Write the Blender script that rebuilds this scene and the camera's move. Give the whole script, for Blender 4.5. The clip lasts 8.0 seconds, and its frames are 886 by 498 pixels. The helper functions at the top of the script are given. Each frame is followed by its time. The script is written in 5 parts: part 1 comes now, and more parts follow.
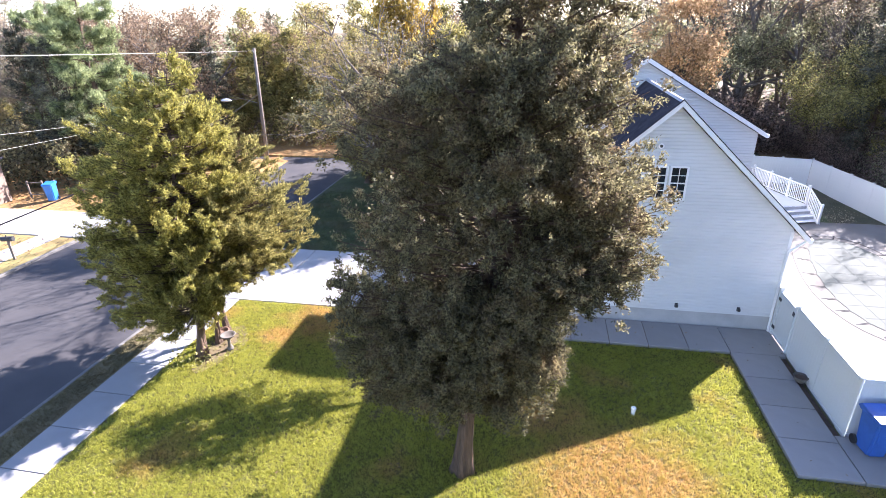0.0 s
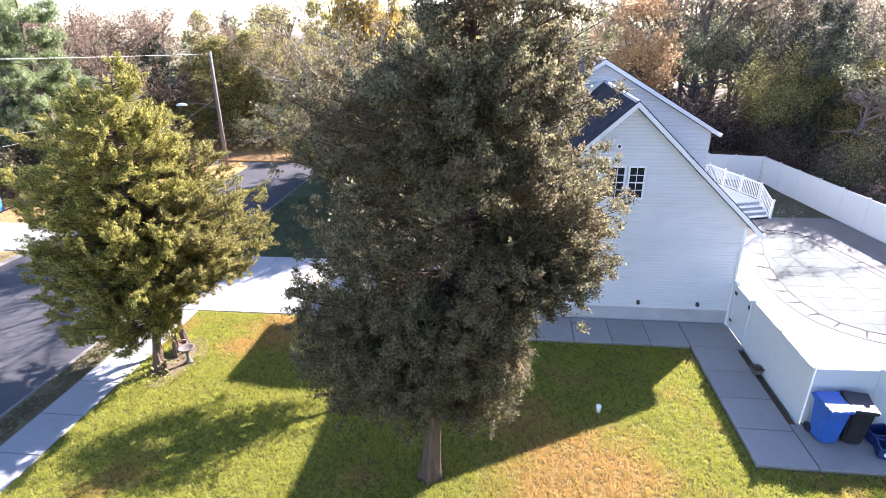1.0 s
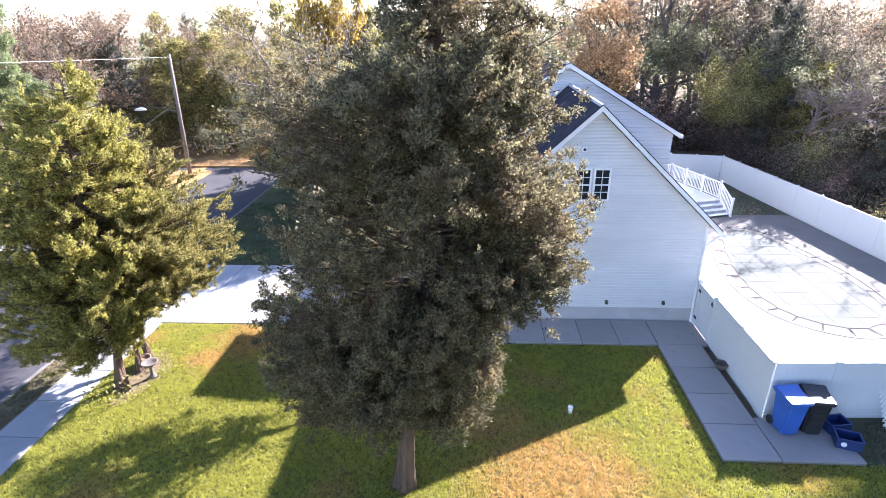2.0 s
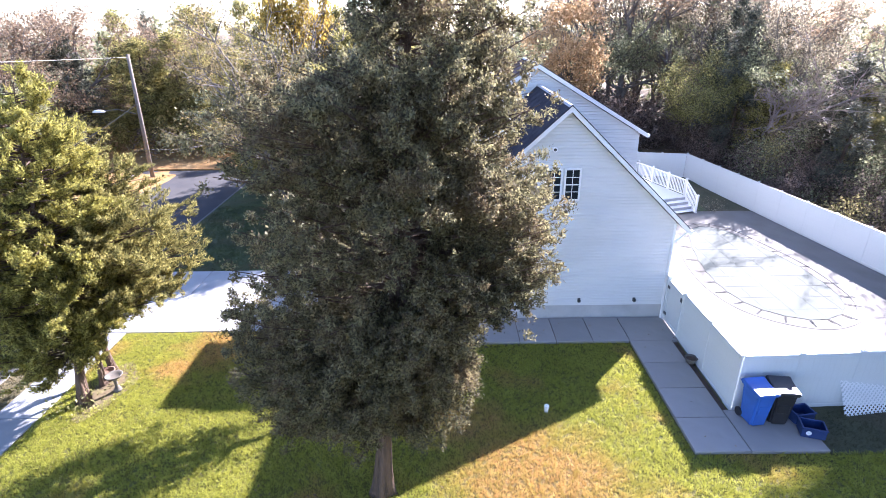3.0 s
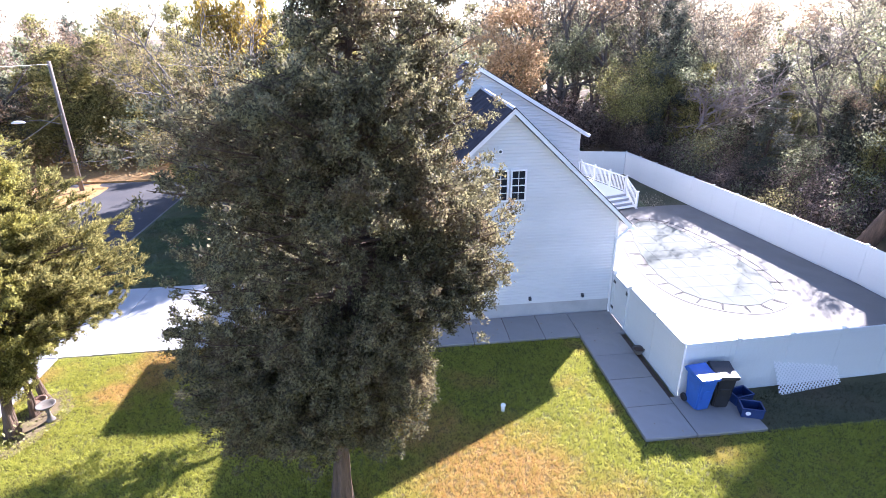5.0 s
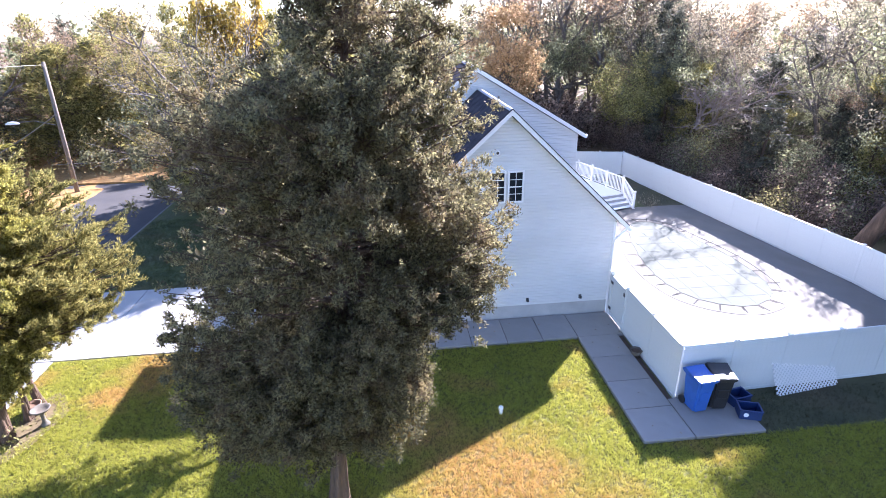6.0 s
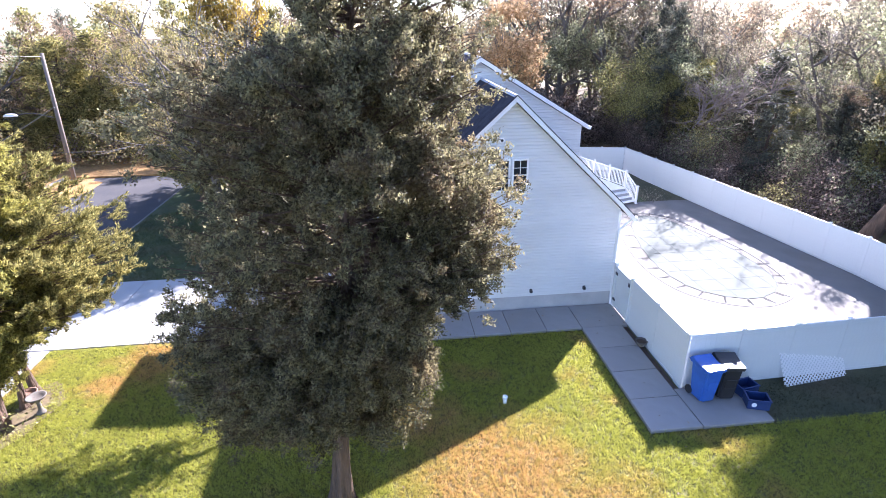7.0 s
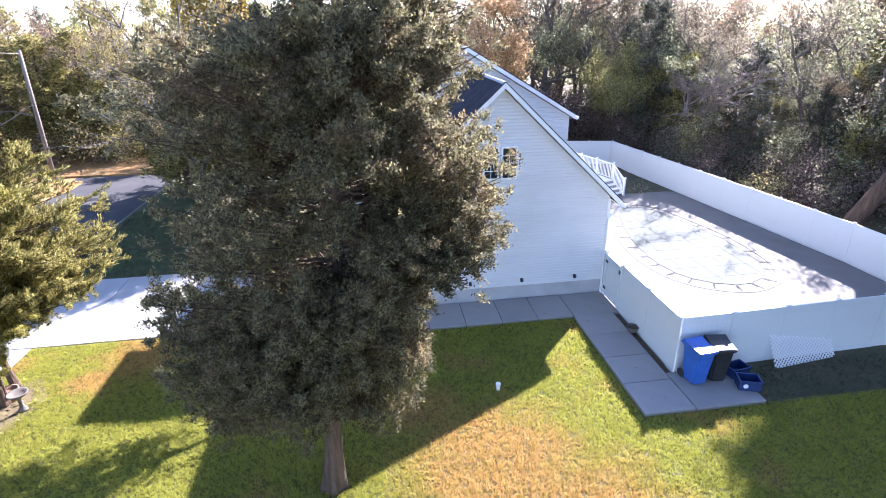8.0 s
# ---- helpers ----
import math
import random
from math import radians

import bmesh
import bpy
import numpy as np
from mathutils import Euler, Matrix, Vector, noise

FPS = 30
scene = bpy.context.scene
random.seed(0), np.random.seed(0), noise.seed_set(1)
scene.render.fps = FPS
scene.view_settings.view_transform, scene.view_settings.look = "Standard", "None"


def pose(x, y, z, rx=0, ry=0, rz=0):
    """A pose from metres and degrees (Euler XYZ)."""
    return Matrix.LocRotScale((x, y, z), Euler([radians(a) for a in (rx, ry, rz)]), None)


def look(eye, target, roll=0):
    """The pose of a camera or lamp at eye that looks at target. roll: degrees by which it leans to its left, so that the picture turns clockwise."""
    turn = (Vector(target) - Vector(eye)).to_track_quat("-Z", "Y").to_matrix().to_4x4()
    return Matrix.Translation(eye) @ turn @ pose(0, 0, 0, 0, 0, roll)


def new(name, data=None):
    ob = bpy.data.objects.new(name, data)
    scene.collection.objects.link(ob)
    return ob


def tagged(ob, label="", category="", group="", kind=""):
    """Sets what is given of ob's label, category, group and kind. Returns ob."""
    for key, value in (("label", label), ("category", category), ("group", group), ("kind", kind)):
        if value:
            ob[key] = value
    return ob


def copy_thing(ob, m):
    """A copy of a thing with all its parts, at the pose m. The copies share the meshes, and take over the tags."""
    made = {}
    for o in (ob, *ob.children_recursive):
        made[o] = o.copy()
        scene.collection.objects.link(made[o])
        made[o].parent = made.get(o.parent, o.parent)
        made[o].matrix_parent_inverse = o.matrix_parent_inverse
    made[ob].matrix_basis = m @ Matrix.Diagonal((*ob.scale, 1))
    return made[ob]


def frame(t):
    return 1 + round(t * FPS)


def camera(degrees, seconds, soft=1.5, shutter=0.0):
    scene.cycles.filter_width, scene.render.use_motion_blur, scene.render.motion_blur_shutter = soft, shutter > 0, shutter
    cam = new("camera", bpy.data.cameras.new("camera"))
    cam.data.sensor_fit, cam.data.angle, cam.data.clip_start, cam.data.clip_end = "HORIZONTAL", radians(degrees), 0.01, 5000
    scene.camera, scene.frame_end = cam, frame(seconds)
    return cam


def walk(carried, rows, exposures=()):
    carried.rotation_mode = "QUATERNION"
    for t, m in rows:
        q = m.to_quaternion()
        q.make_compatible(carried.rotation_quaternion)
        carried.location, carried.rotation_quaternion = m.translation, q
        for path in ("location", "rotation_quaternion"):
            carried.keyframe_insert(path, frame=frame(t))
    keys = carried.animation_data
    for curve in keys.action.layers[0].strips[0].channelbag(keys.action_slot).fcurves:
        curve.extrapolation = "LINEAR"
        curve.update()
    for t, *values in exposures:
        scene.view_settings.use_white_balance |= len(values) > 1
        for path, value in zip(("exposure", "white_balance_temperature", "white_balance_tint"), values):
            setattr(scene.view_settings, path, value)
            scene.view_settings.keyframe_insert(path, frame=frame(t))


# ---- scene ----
cam = camera(80.6, 8.0, soft=0.6)
PATH = [
    (0, (-0.344, -1.134, 10.054), (-0.694, 0.668, 9.26), -1.2),
    (0.5, (-0.262, -1.071, 10.054), (-0.553, 0.742, 9.263), -1.1),
    (1, (-0.216, -0.983, 10.062), (-0.447, 0.84, 9.272), -1.2),
    (1.5, (-0.173, -0.947, 10.114), (-0.349, 0.884, 9.327), -1.2),
    (3, (-0.25, -0.777, 10.202), (-0.262, 1.059, 9.411), -0.9),
    (3.5, (-0.227, -0.795, 10.181), (-0.19, 1.044, 9.396), -1.0),
    (4, (-0.218, -0.776, 10.193), (-0.124, 1.062, 9.409), -1.1),
    (4.5, (-0.228, -0.76, 10.204), (-0.078, 1.074, 9.421), -1.0),
    (6, (-0.213, -0.648, 10.27), (-0.029, 1.182, 9.484), -1.1),
    (6.5, (-0.258, -0.606, 10.077), (-0.073, 1.225, 9.293), -1.0),
    (7, (-0.358, -0.584, 9.806), (-0.169, 1.247, 9.024), -0.8),
    (7.5, (-0.411, -0.564, 9.608), (-0.206, 1.265, 8.825), -1.0),
    (8, (-0.441, -0.609, 9.393), (-0.206, 1.218, 8.614), -1.1),
]
walk(cam, [(t, look(eye, target, roll)) for t, eye, target, roll in PATH],
     [(0, 2.52, 5930, 25), (3, 2.63, 5650, 26), (4.5, 2.61, 5620, 27), (6, 2.60, 5620, 26), (8, 2.58, 5600, 26)])

# ---- light ----
SUN_AZ, SUN_EL = radians(42.4), radians(31.0)
sun_dir = Vector((math.sin(SUN_AZ) * math.cos(SUN_EL), math.cos(SUN_AZ) * math.cos(SUN_EL), math.sin(SUN_EL)))
world = bpy.data.worlds.new("sky")
scene.world = world
world.use_nodes = True
wn = world.node_tree.nodes
sky = wn.new("ShaderNodeTexSky")
sky.sky_type, sky.sun_disc = "NISHITA", False
sky.sun_elevation, sky.sun_rotation = SUN_EL, SUN_AZ
sky.air_density, sky.dust_density, sky.ozone_density = 0.9, 0.3, 1.0
wn["Background"].inputs["Strength"].default_value = 0.09
world.node_tree.links.new(sky.outputs[0], wn["Background"].inputs["Color"])
sun = new("sun", bpy.data.lights.new("sun", "SUN"))
sun.data.energy, sun.data.angle, sun.data.color = 5.0, radians(0.55), (1.0, 0.945, 0.865)
sun.matrix_world = look(sun_dir * 80, (0, 0, 0))

# ---- materials ----
MATS = {}


def mat(name, dark, light, scale=4.0, rough=0.7, bump=0.0, fine=60.0, metal=0.0, island=0.0, translucent=0.0,
        stain=None, stain_scale=0.5, stain_amount=0.5, spec=0.5, thing=0.0, stretch=(1, 1, 1), bump_depth=0.02):
    """A surface with two scales of variation, optional stains, variation by island or by object, and relief."""
    if name in MATS:
        return MATS[name]
    m = bpy.data.materials.new(name)
    m.use_nodes = True
    nt = m.node_tree
    N, L = nt.nodes.new, nt.links.new
    b = nt.nodes["Principled BSDF"]
    out = nt.nodes["Material Output"]
    tc, mp = N("ShaderNodeTexCoord"), N("ShaderNodeMapping")
    mp.inputs["Scale"].default_value = stretch
    L(tc.outputs["Object"], mp.inputs["Vector"])
    big, small = N("ShaderNodeTexNoise"), N("ShaderNodeTexNoise")
    big.inputs["Scale"].default_value, big.inputs["Detail"].default_value = scale, 6
    small.inputs["Scale"].default_value, small.inputs["Detail"].default_value = fine, 3
    L(mp.outputs[0], big.inputs["Vector"]), L(mp.outputs[0], small.inputs["Vector"])
    add = N("ShaderNodeMix")
    add.inputs[0].default_value = 0.4
    L(big.outputs[0], add.inputs[2]), L(small.outputs[0], add.inputs[3])
    fac = add.outputs[0]
    if island or thing:
        rnd = N("ShaderNodeNewGeometry").outputs["Random Per Island"] if island else N("ShaderNodeObjectInfo").outputs["Random"]
        mixr = N("ShaderNodeMix")
        mixr.inputs[0].default_value = island or thing
        L(fac, mixr.inputs[2]), L(rnd, mixr.inputs[3])
        fac = mixr.outputs[0]
    wide = N("ShaderNodeMapRange")
    wide.inputs[1].default_value, wide.inputs[2].default_value = 0.28, 0.72
    L(fac, wide.inputs[0])
    col = N("ShaderNodeMix")
    col.data_type = "RGBA"
    col.inputs[6].default_value, col.inputs[7].default_value = (*dark, 1), (*light, 1)
    L(wide.outputs[0], col.inputs[0])
    color = col.outputs[2]
    if stain:
        sn = N("ShaderNodeTexNoise")
        sn.inputs["Scale"].default_value, sn.inputs["Detail"].default_value = stain_scale, 5
        L(tc.outputs["Object"], sn.inputs["Vector"])
        sr = N("ShaderNodeMapRange")
        sr.inputs[1].default_value, sr.inputs[2].default_value = 0.48, 0.68
        sr.inputs[4].default_value = stain_amount
        L(sn.outputs[0], sr.inputs[0])
        sm = N("ShaderNodeMix")
        sm.data_type = "RGBA"
        sm.inputs[7].default_value = (*stain, 1)
        L(sr.outputs[0], sm.inputs[0]), L(color, sm.inputs[6])
        color = sm.outputs[2]
    L(color, b.inputs["Base Color"])
    b.inputs["Roughness"].default_value, b.inputs["Metallic"].default_value = rough, metal
    b.inputs["Specular IOR Level"].default_value = spec
    if bump:
        bp = N("ShaderNodeBump")
        bp.inputs["Strength"].default_value, bp.inputs["Distance"].default_value = bump, bump_depth
        L(small.outputs[0], bp.inputs["Height"]), L(bp.outputs[0], b.inputs["Normal"])
    if translucent:
        tr, ms = N("ShaderNodeBsdfTranslucent"), N("ShaderNodeMixShader")
        ms.inputs[0].default_value = translucent
        L(color, tr.inputs["Color"]), L(b.outputs[0], ms.inputs[1]), L(tr.outputs[0], ms.inputs[2])
        L(ms.outputs[0], out.inputs["Surface"])
    MATS[name] = m
    return m


M_SOIL = mat("leaf_litter", (0.07, 0.045, 0.025), (0.22, 0.14, 0.07), 1.5, 0.95, 0.8, 14, stain=(0.10, 0.11, 0.03), stain_scale=0.15)
M_ASPHALT = mat("asphalt", (0.034, 0.031, 0.032), (0.068, 0.063, 0.061), 0.8, 0.85, 0.5, 90, stain=(0.03, 0.03, 0.035), stain_scale=0.35, bump_depth=0.006)
M_CONCRETE = mat("walk_concrete", (0.25, 0.226, 0.203), (0.33, 0.30, 0.27), 1.2, 0.85, 0.25, 70, thing=0.2, stain=(0.235, 0.215, 0.195), stain_scale=1.3, stain_amount=0.45, bump_depth=0.005)
M_DRIVE = mat("drive_concrete", (0.30, 0.295, 0.28), (0.40, 0.39, 0.37), 0.9, 0.85, 0.2, 60, thing=0.3, stain=(0.25, 0.24, 0.225), stain_scale=0.8, bump_depth=0.005)
M_DECK = mat("pool_deck_concrete", (0.163, 0.152, 0.133), (0.216, 0.202, 0.179), 0.7, 0.9, 0.2, 60, spec=0.25, stain=(0.15, 0.135, 0.112), stain_scale=0.6, bump_depth=0.005)
M_PAVE = mat("pavement_concrete", (0.23, 0.225, 0.22), (0.32, 0.315, 0.305), 1.0, 0.85, 0.2, 60, thing=0.4, stain=(0.18, 0.175, 0.165), stain_scale=0.9, bump_depth=0.005)
M_KERB = mat("kerb_concrete", (0.10, 0.094, 0.084), (0.18, 0.168, 0.15), 2.0, 0.9, 0.3, 60, stain=(0.2, 0.19, 0.17), stain_scale=1.0, bump_depth=0.006)
M_SIDING = mat("white_vinyl_siding", (0.58, 0.585, 0.572), (0.66, 0.665, 0.65), 0.6, 0.45, 0.06, 40, stain=(0.54, 0.55, 0.54), stain_scale=0.5, stain_amount=0.5, stretch=(1, 1, 3), bump_depth=0.004)
M_TRIM = mat("white_trim", (0.76, 0.76, 0.75), (0.83, 0.83, 0.82), 2, 0.4)
M_FENCE = mat("white_vinyl_fence", (0.59, 0.615, 0.605), (0.67, 0.69, 0.68), 0.8, 0.4, 0.05, 30, stain=(0.53, 0.545, 0.53), stain_scale=0.9, stain_amount=0.4, bump_depth=0.004)
M_FOUND = mat("grey_parging", (0.36, 0.36, 0.35), (0.48, 0.47, 0.45), 1.5, 0.9, 0.4, 45, stain=(0.28, 0.27, 0.25), stain_scale=1.2, bump_depth=0.008)
M_ROOF = mat("dark_shingle", (0.030, 0.028, 0.032), (0.08, 0.074, 0.08), 3, 1.0, 0.5, 30, spec=0.0, stain=(0.05, 0.05, 0.05), stain_scale=1, bump_depth=0.01)
M_BARK = mat("cedar_bark", (0.024, 0.015, 0.010), (0.165, 0.105, 0.068), 7, 0.95, 1.0, 34, stretch=(1, 1, 0.08), bump_depth=0.06)
M_BARK2 = mat("grey_bark", (0.07, 0.06, 0.05), (0.23, 0.195, 0.165), 3, 0.95, 0.8, 20, stretch=(1, 1, 0.2), bump_depth=0.03)
M_MULCH = mat("mulch", (0.035, 0.022, 0.015), (0.13, 0.085, 0.055), 6, 0.95, 1.0, 40, bump_depth=0.03)
M_BLACK = mat("black_plastic", (0.012, 0.012, 0.013), (0.03, 0.03, 0.032), 5, 0.4)
M_BLUE = mat("blue_plastic", (0.03, 0.095, 0.36), (0.045, 0.14, 0.47), 3, 0.33, stain=(0.03, 0.08, 0.25), stain_scale=2)
M_DARK = mat("dark_metal", (0.02, 0.02, 0.02), (0.05, 0.05, 0.05), 8, 0.5)


# ---- mesh helpers ----
def link(name, bm, material, parent=None, label="", smooth=False):
    me = bpy.data.meshes.new(name)
    bm.normal_update()
    bm.to_mesh(me)
    bm.free()
    for m in material if isinstance(material, (list, tuple)) else [material]:
        me.materials.append(m)
    if smooth:
        me.polygons.foreach_set("use_smooth", [True] * len(me.polygons))
    ob = new(name, me)
    if parent:
        ob.parent = parent
    if label:
        ob["label"] = label
    return ob


def part(name, bm, material, parent, label="", smooth=False):
    return link(name, bm, material, parent, label, smooth)


def share(name, mesh, parent, m=None):
    ob = new(name, mesh)
    ob.parent = parent
    if m is not None:
        ob.matrix_basis = m
    return ob


def thing(name, at=(0, 0, 0), turn=0.0, label="", category="", group="", kind=""):
    ob = new(name)
    ob.matrix_basis = pose(*at, 0, 0, turn)
    return tagged(ob, label, category, group, kind)


def box(bm, lo, hi, bevel=0.0, m=None):
    lo, hi = Vector(lo), Vector(hi)
    made = bmesh.ops.create_cube(bm, size=1)["verts"]
    mid, dim = (lo + hi) / 2, hi - lo
    for v in made:
        v.co = Vector((v.co.x * dim.x, v.co.y * dim.y, v.co.z * dim.z)) + mid
    if bevel:
        edges = list({e for v in made for e in v.link_edges})
        res = bmesh.ops.bevel(bm, geom=edges, offset=bevel, segments=1, affect="EDGES")
        made = list({v for f in res["faces"] for v in f.verts} | {v for v in made if v.is_valid})
    if m is not None:
        bmesh.ops.transform(bm, matrix=m, verts=[v for v in made if v.is_valid])
    return bm


def boxes(*spans, bevel=0.0):
    bm = bmesh.new()
    for lo, hi in spans:
        box(bm, lo, hi, bevel)
    return bm


def tube(bm, points, radii, sides=8, cap=True):
    """A bent, tapering tube through the points."""
    rings = []
    for n, p in enumerate(points):
        p = Vector(p)
        a = Vector(points[max(n - 1, 0)])
        b = Vector(points[min(n + 1, len(points) - 1)])
        q = (b - a).normalized().to_track_quat("Z", "Y")
        rings.append([bm.verts.new(p + q @ Vector((math.cos(t) * radii[n], math.sin(t) * radii[n], 0)))
                      for t in (2 * math.pi * k / sides for k in range(sides))])
    for r, s in zip(rings, rings[1:]):
        for k in range(sides):
            bm.faces.new((r[k], r[(k + 1) % sides], s[(k + 1) % sides], s[k]))
    if cap:
        bm.faces.new(rings[-1])
        bm.faces.new(rings[0][::-1])
    return bm


def lathe(bm, profile, sides=24, at=(0, 0, 0)):
    """A turned shape from (radius, height) pairs."""
    rings = [[bm.verts.new((at[0] + r * math.cos(2 * math.pi * k / sides), at[1] + r * math.sin(2 * math.pi * k / sides), at[2] + z))
              for k in range(sides)] for r, z in profile]
    for r, s in zip(rings, rings[1:]):
        for k in range(sides):
            bm.faces.new((r[k], r[(k + 1) % sides], s[(k + 1) % sides], s[k]))
    bm.faces.new(rings[-1])
    bm.faces.new(rings[0][::-1])
    return bm


def prism(bm, outline, depth):
    """Extrudes a closed outline by a vector."""
    low = [bm.verts.new(p) for p in outline]
    top = [bm.verts.new(Vector(p) + Vector(depth)) for p in outline]
    bm.faces.new(low[::-1])
    bm.faces.new(top)
    for k in range(len(low)):
        j = (k + 1) % len(low)
        bm.faces.new((low[k], low[j], top[j], top[k]))
    bmesh.ops.recalc_face_normals(bm, faces=bm.faces)
    return bm


def raw_mesh(name, verts, faces, material):
    """A mesh from numpy arrays of corners and equal-sided faces."""
    me = bpy.data.meshes.new(name)
    n, k = faces.shape
    me.vertices.add(len(verts))
    me.vertices.foreach_set("co", np.ascontiguousarray(verts, dtype=np.float32).ravel())
    me.loops.add(n * k)
    me.loops.foreach_set("vertex_index", np.ascontiguousarray(faces, dtype=np.int32).ravel())
    me.polygons.add(n)
    me.polygons.foreach_set("loop_start", np.arange(0, n * k, k, dtype=np.int32))
    me.update(calc_edges=True)
    me.materials.append(material)
    return me


def unit(v):
    return v / (np.linalg.norm(v, axis=-1, keepdims=True) + 1e-9)

# ---- ground, road and paving ----
def sheet(name, x0, y0, x1, y1, z, material, cells=1, rough=0.0, label="", kind="structure", skirt=0.0):
    bm = bmesh.new()
    nx, ny = max(1, int((x1 - x0) * cells)), max(1, int((y1 - y0) * cells))
    grid = [[bm.verts.new((x0 + (x1 - x0) * i / nx, y0 + (y1 - y0) * j / ny, z)) for j in range(ny + 1)] for i in range(nx + 1)]
    for i in range(nx):
        for j in range(ny):
            bm.faces.new((grid[i][j], grid[i + 1][j], grid[i + 1][j + 1], grid[i][j + 1]))
    if rough:
        for row in grid[1:-1]:
            for v in row[1:-1]:
                v.co.z += rough * noise.fractal(v.co * 0.35, 1.0, 2.0, 4)
    if skirt:
        edge = [e for e in bm.edges if e.is_boundary]
        made = bmesh.ops.extrude_edge_only(bm, edges=edge)["geom"]
        for v in made:
            if isinstance(v, bmesh.types.BMVert):
                v.co.z = z - skirt
    ob = link(name, bm, material)
    return tagged(ob, label, kind=kind)


ROAD_Z = -0.125
sheet("ground", -900, -900, 900, 900, -0.85, M_SOIL, cells=0.005, label="brown leaf-strewn ground out to the horizon")
sheet("road", -24.0, -60, -14.45, 39.6, ROAD_Z, M_ASPHALT, cells=0.2, label="dark worn asphalt street in front of the houses")


def lawn_material(name, deep=0.0, thin=0.25):
    """Green turf that dries to straw in patches of its own shape; deep: how far it is darkened to stand in for shade
    between the blades.
    """
    m = bpy.data.materials.new(name)
    m.use_nodes = True
    nt = m.node_tree
    N, L = nt.nodes.new, nt.links.new
    b = nt.nodes["Principled BSDF"]
    geo = N("ShaderNodeNewGeometry")
    pos = geo.outputs["Position"]

    def tex(scale, detail=5):
        t = N("ShaderNodeTexNoise")
        t.inputs["Scale"].default_value, t.inputs["Detail"].default_value = scale, detail
        L(pos, t.inputs["Vector"])
        return t.outputs[0]

    def ramp(value, lo, hi, a=0.0, b=1.0):
        r = N("ShaderNodeMapRange")
        for n, v in enumerate((lo, hi, a, b), 1):
            r.inputs[n].default_value = v
        L(value, r.inputs[0])
        return r.outputs[0]

    def math2(op, a, b):
        n = N("ShaderNodeMath")
        n.operation = op
        for k, v in enumerate((a, b)):
            if isinstance(v, (int, float)):
                n.inputs[k].default_value = v
            else:
                L(v, n.inputs[k])
        return n.outputs[0]

    def blend(f, a, b):
        n = N("ShaderNodeMix")
        n.data_type = "RGBA"
        L(f, n.inputs[0])
        for k, v in ((6, a), (7, b)):
            if isinstance(v, tuple):
                n.inputs[k].default_value = (*v, 1)
            else:
                L(v, n.inputs[k])
        return n.outputs[2]

    green = blend(ramp(tex(1.1), 0.3, 0.7), (0.23, 0.235, 0.027), (0.40, 0.385, 0.056))
    green = blend(ramp(tex(16.0, 6), 0.36, 0.66, 0.0, 0.75), green, (0.47, 0.45, 0.085))
    green = blend(ramp(tex(7.0, 6), 0.52, 0.70, 0.0, 0.6), green, (0.14, 0.15, 0.03))
    green = blend(ramp(geo.outputs["Random Per Island"], 0.0, 1.0, 0.0, 0.55), green, (0.50, 0.51, 0.10))
    dry = ramp(tex(0.45, 6), 0.56, 0.74)
    for cx, cy, r in ((1.9, 8.4, 2.3), (3.6, 6.3, 2.3), (-8.0, 14.5, 1.5), (0.2, 10.6, 1.2), (-9.2, 13.2, 0.9)):
        d = N("ShaderNodeVectorMath")
        d.operation = "DISTANCE"
        d.inputs[1].default_value = (cx, cy, 0)
        L(pos, d.inputs[0])
        near = ramp(math2("ADD", d.outputs["Value"], math2("MULTIPLY", tex(1.3, 6), 2.4)), 0.8 + r * 0.7, 1.0 + r * 1.3, 0.9, 0.0)
        dry = math2("MAXIMUM", dry, near)
    dry = math2("MULTIPLY", dry, ramp(tex(11.0, 5), 0.3, 0.62, 0.38, 1.0))
    straw = blend(ramp(tex(4.0), 0.3, 0.7), (0.51, 0.285, 0.095), (0.74, 0.44, 0.18))
    tone = blend(dry, green, straw)
    # shade between the blades is put into the ground's colour
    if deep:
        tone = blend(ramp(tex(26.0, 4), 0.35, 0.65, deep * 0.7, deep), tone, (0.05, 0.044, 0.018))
    L(tone, b.inputs["Base Color"])
    b.inputs["Roughness"].default_value = 0.75
    b.inputs["Specular IOR Level"].default_value = 0.25
    bp = N("ShaderNodeBump")
    bp.inputs["Strength"].default_value, bp.inputs["Distance"].default_value = 0.8, 0.03
    L(tex(40, 3), bp.inputs["Height"]), L(bp.outputs[0], b.inputs["Normal"])
    tr, ms = N("ShaderNodeBsdfTranslucent"), N("ShaderNodeMixShader")
    ms.inputs[0].default_value = thin
    L(tone, tr.inputs["Color"])
    L(b.outputs[0], ms.inputs[1]), L(tr.outputs[0], ms.inputs[2])
    L(ms.outputs[0], nt.nodes["Material Output"].inputs["Surface"])
    return m


M_TURF = lawn_material("grass_blades", 0.0, 0.5)
M_TURF_SHADE = lawn_material("turf", 0.9, 0.1)
M_DRY = mat("dry_turf", (0.16, 0.12, 0.035), (0.34, 0.24, 0.085), 0.6, 0.9, 1.0, 30, stain=(0.13, 0.15, 0.035), stain_scale=0.25, bump_depth=0.03)
sheet("lawn", -11.95, -40, 15.0, 15.5, 0.0, M_TURF_SHADE, cells=1, label="sunlit green lawn with dry straw patches", skirt=0.9)
# lawn shade is put into the colour of these two dark grasses
M_SHADE_GROUND = mat("shade_toned_ground", (0.030, 0.032, 0.014), (0.09, 0.088, 0.034), 1.2, 0.9, 1.0, 25, stain=(0.085, 0.06, 0.035), stain_scale=0.6, bump_depth=0.03)
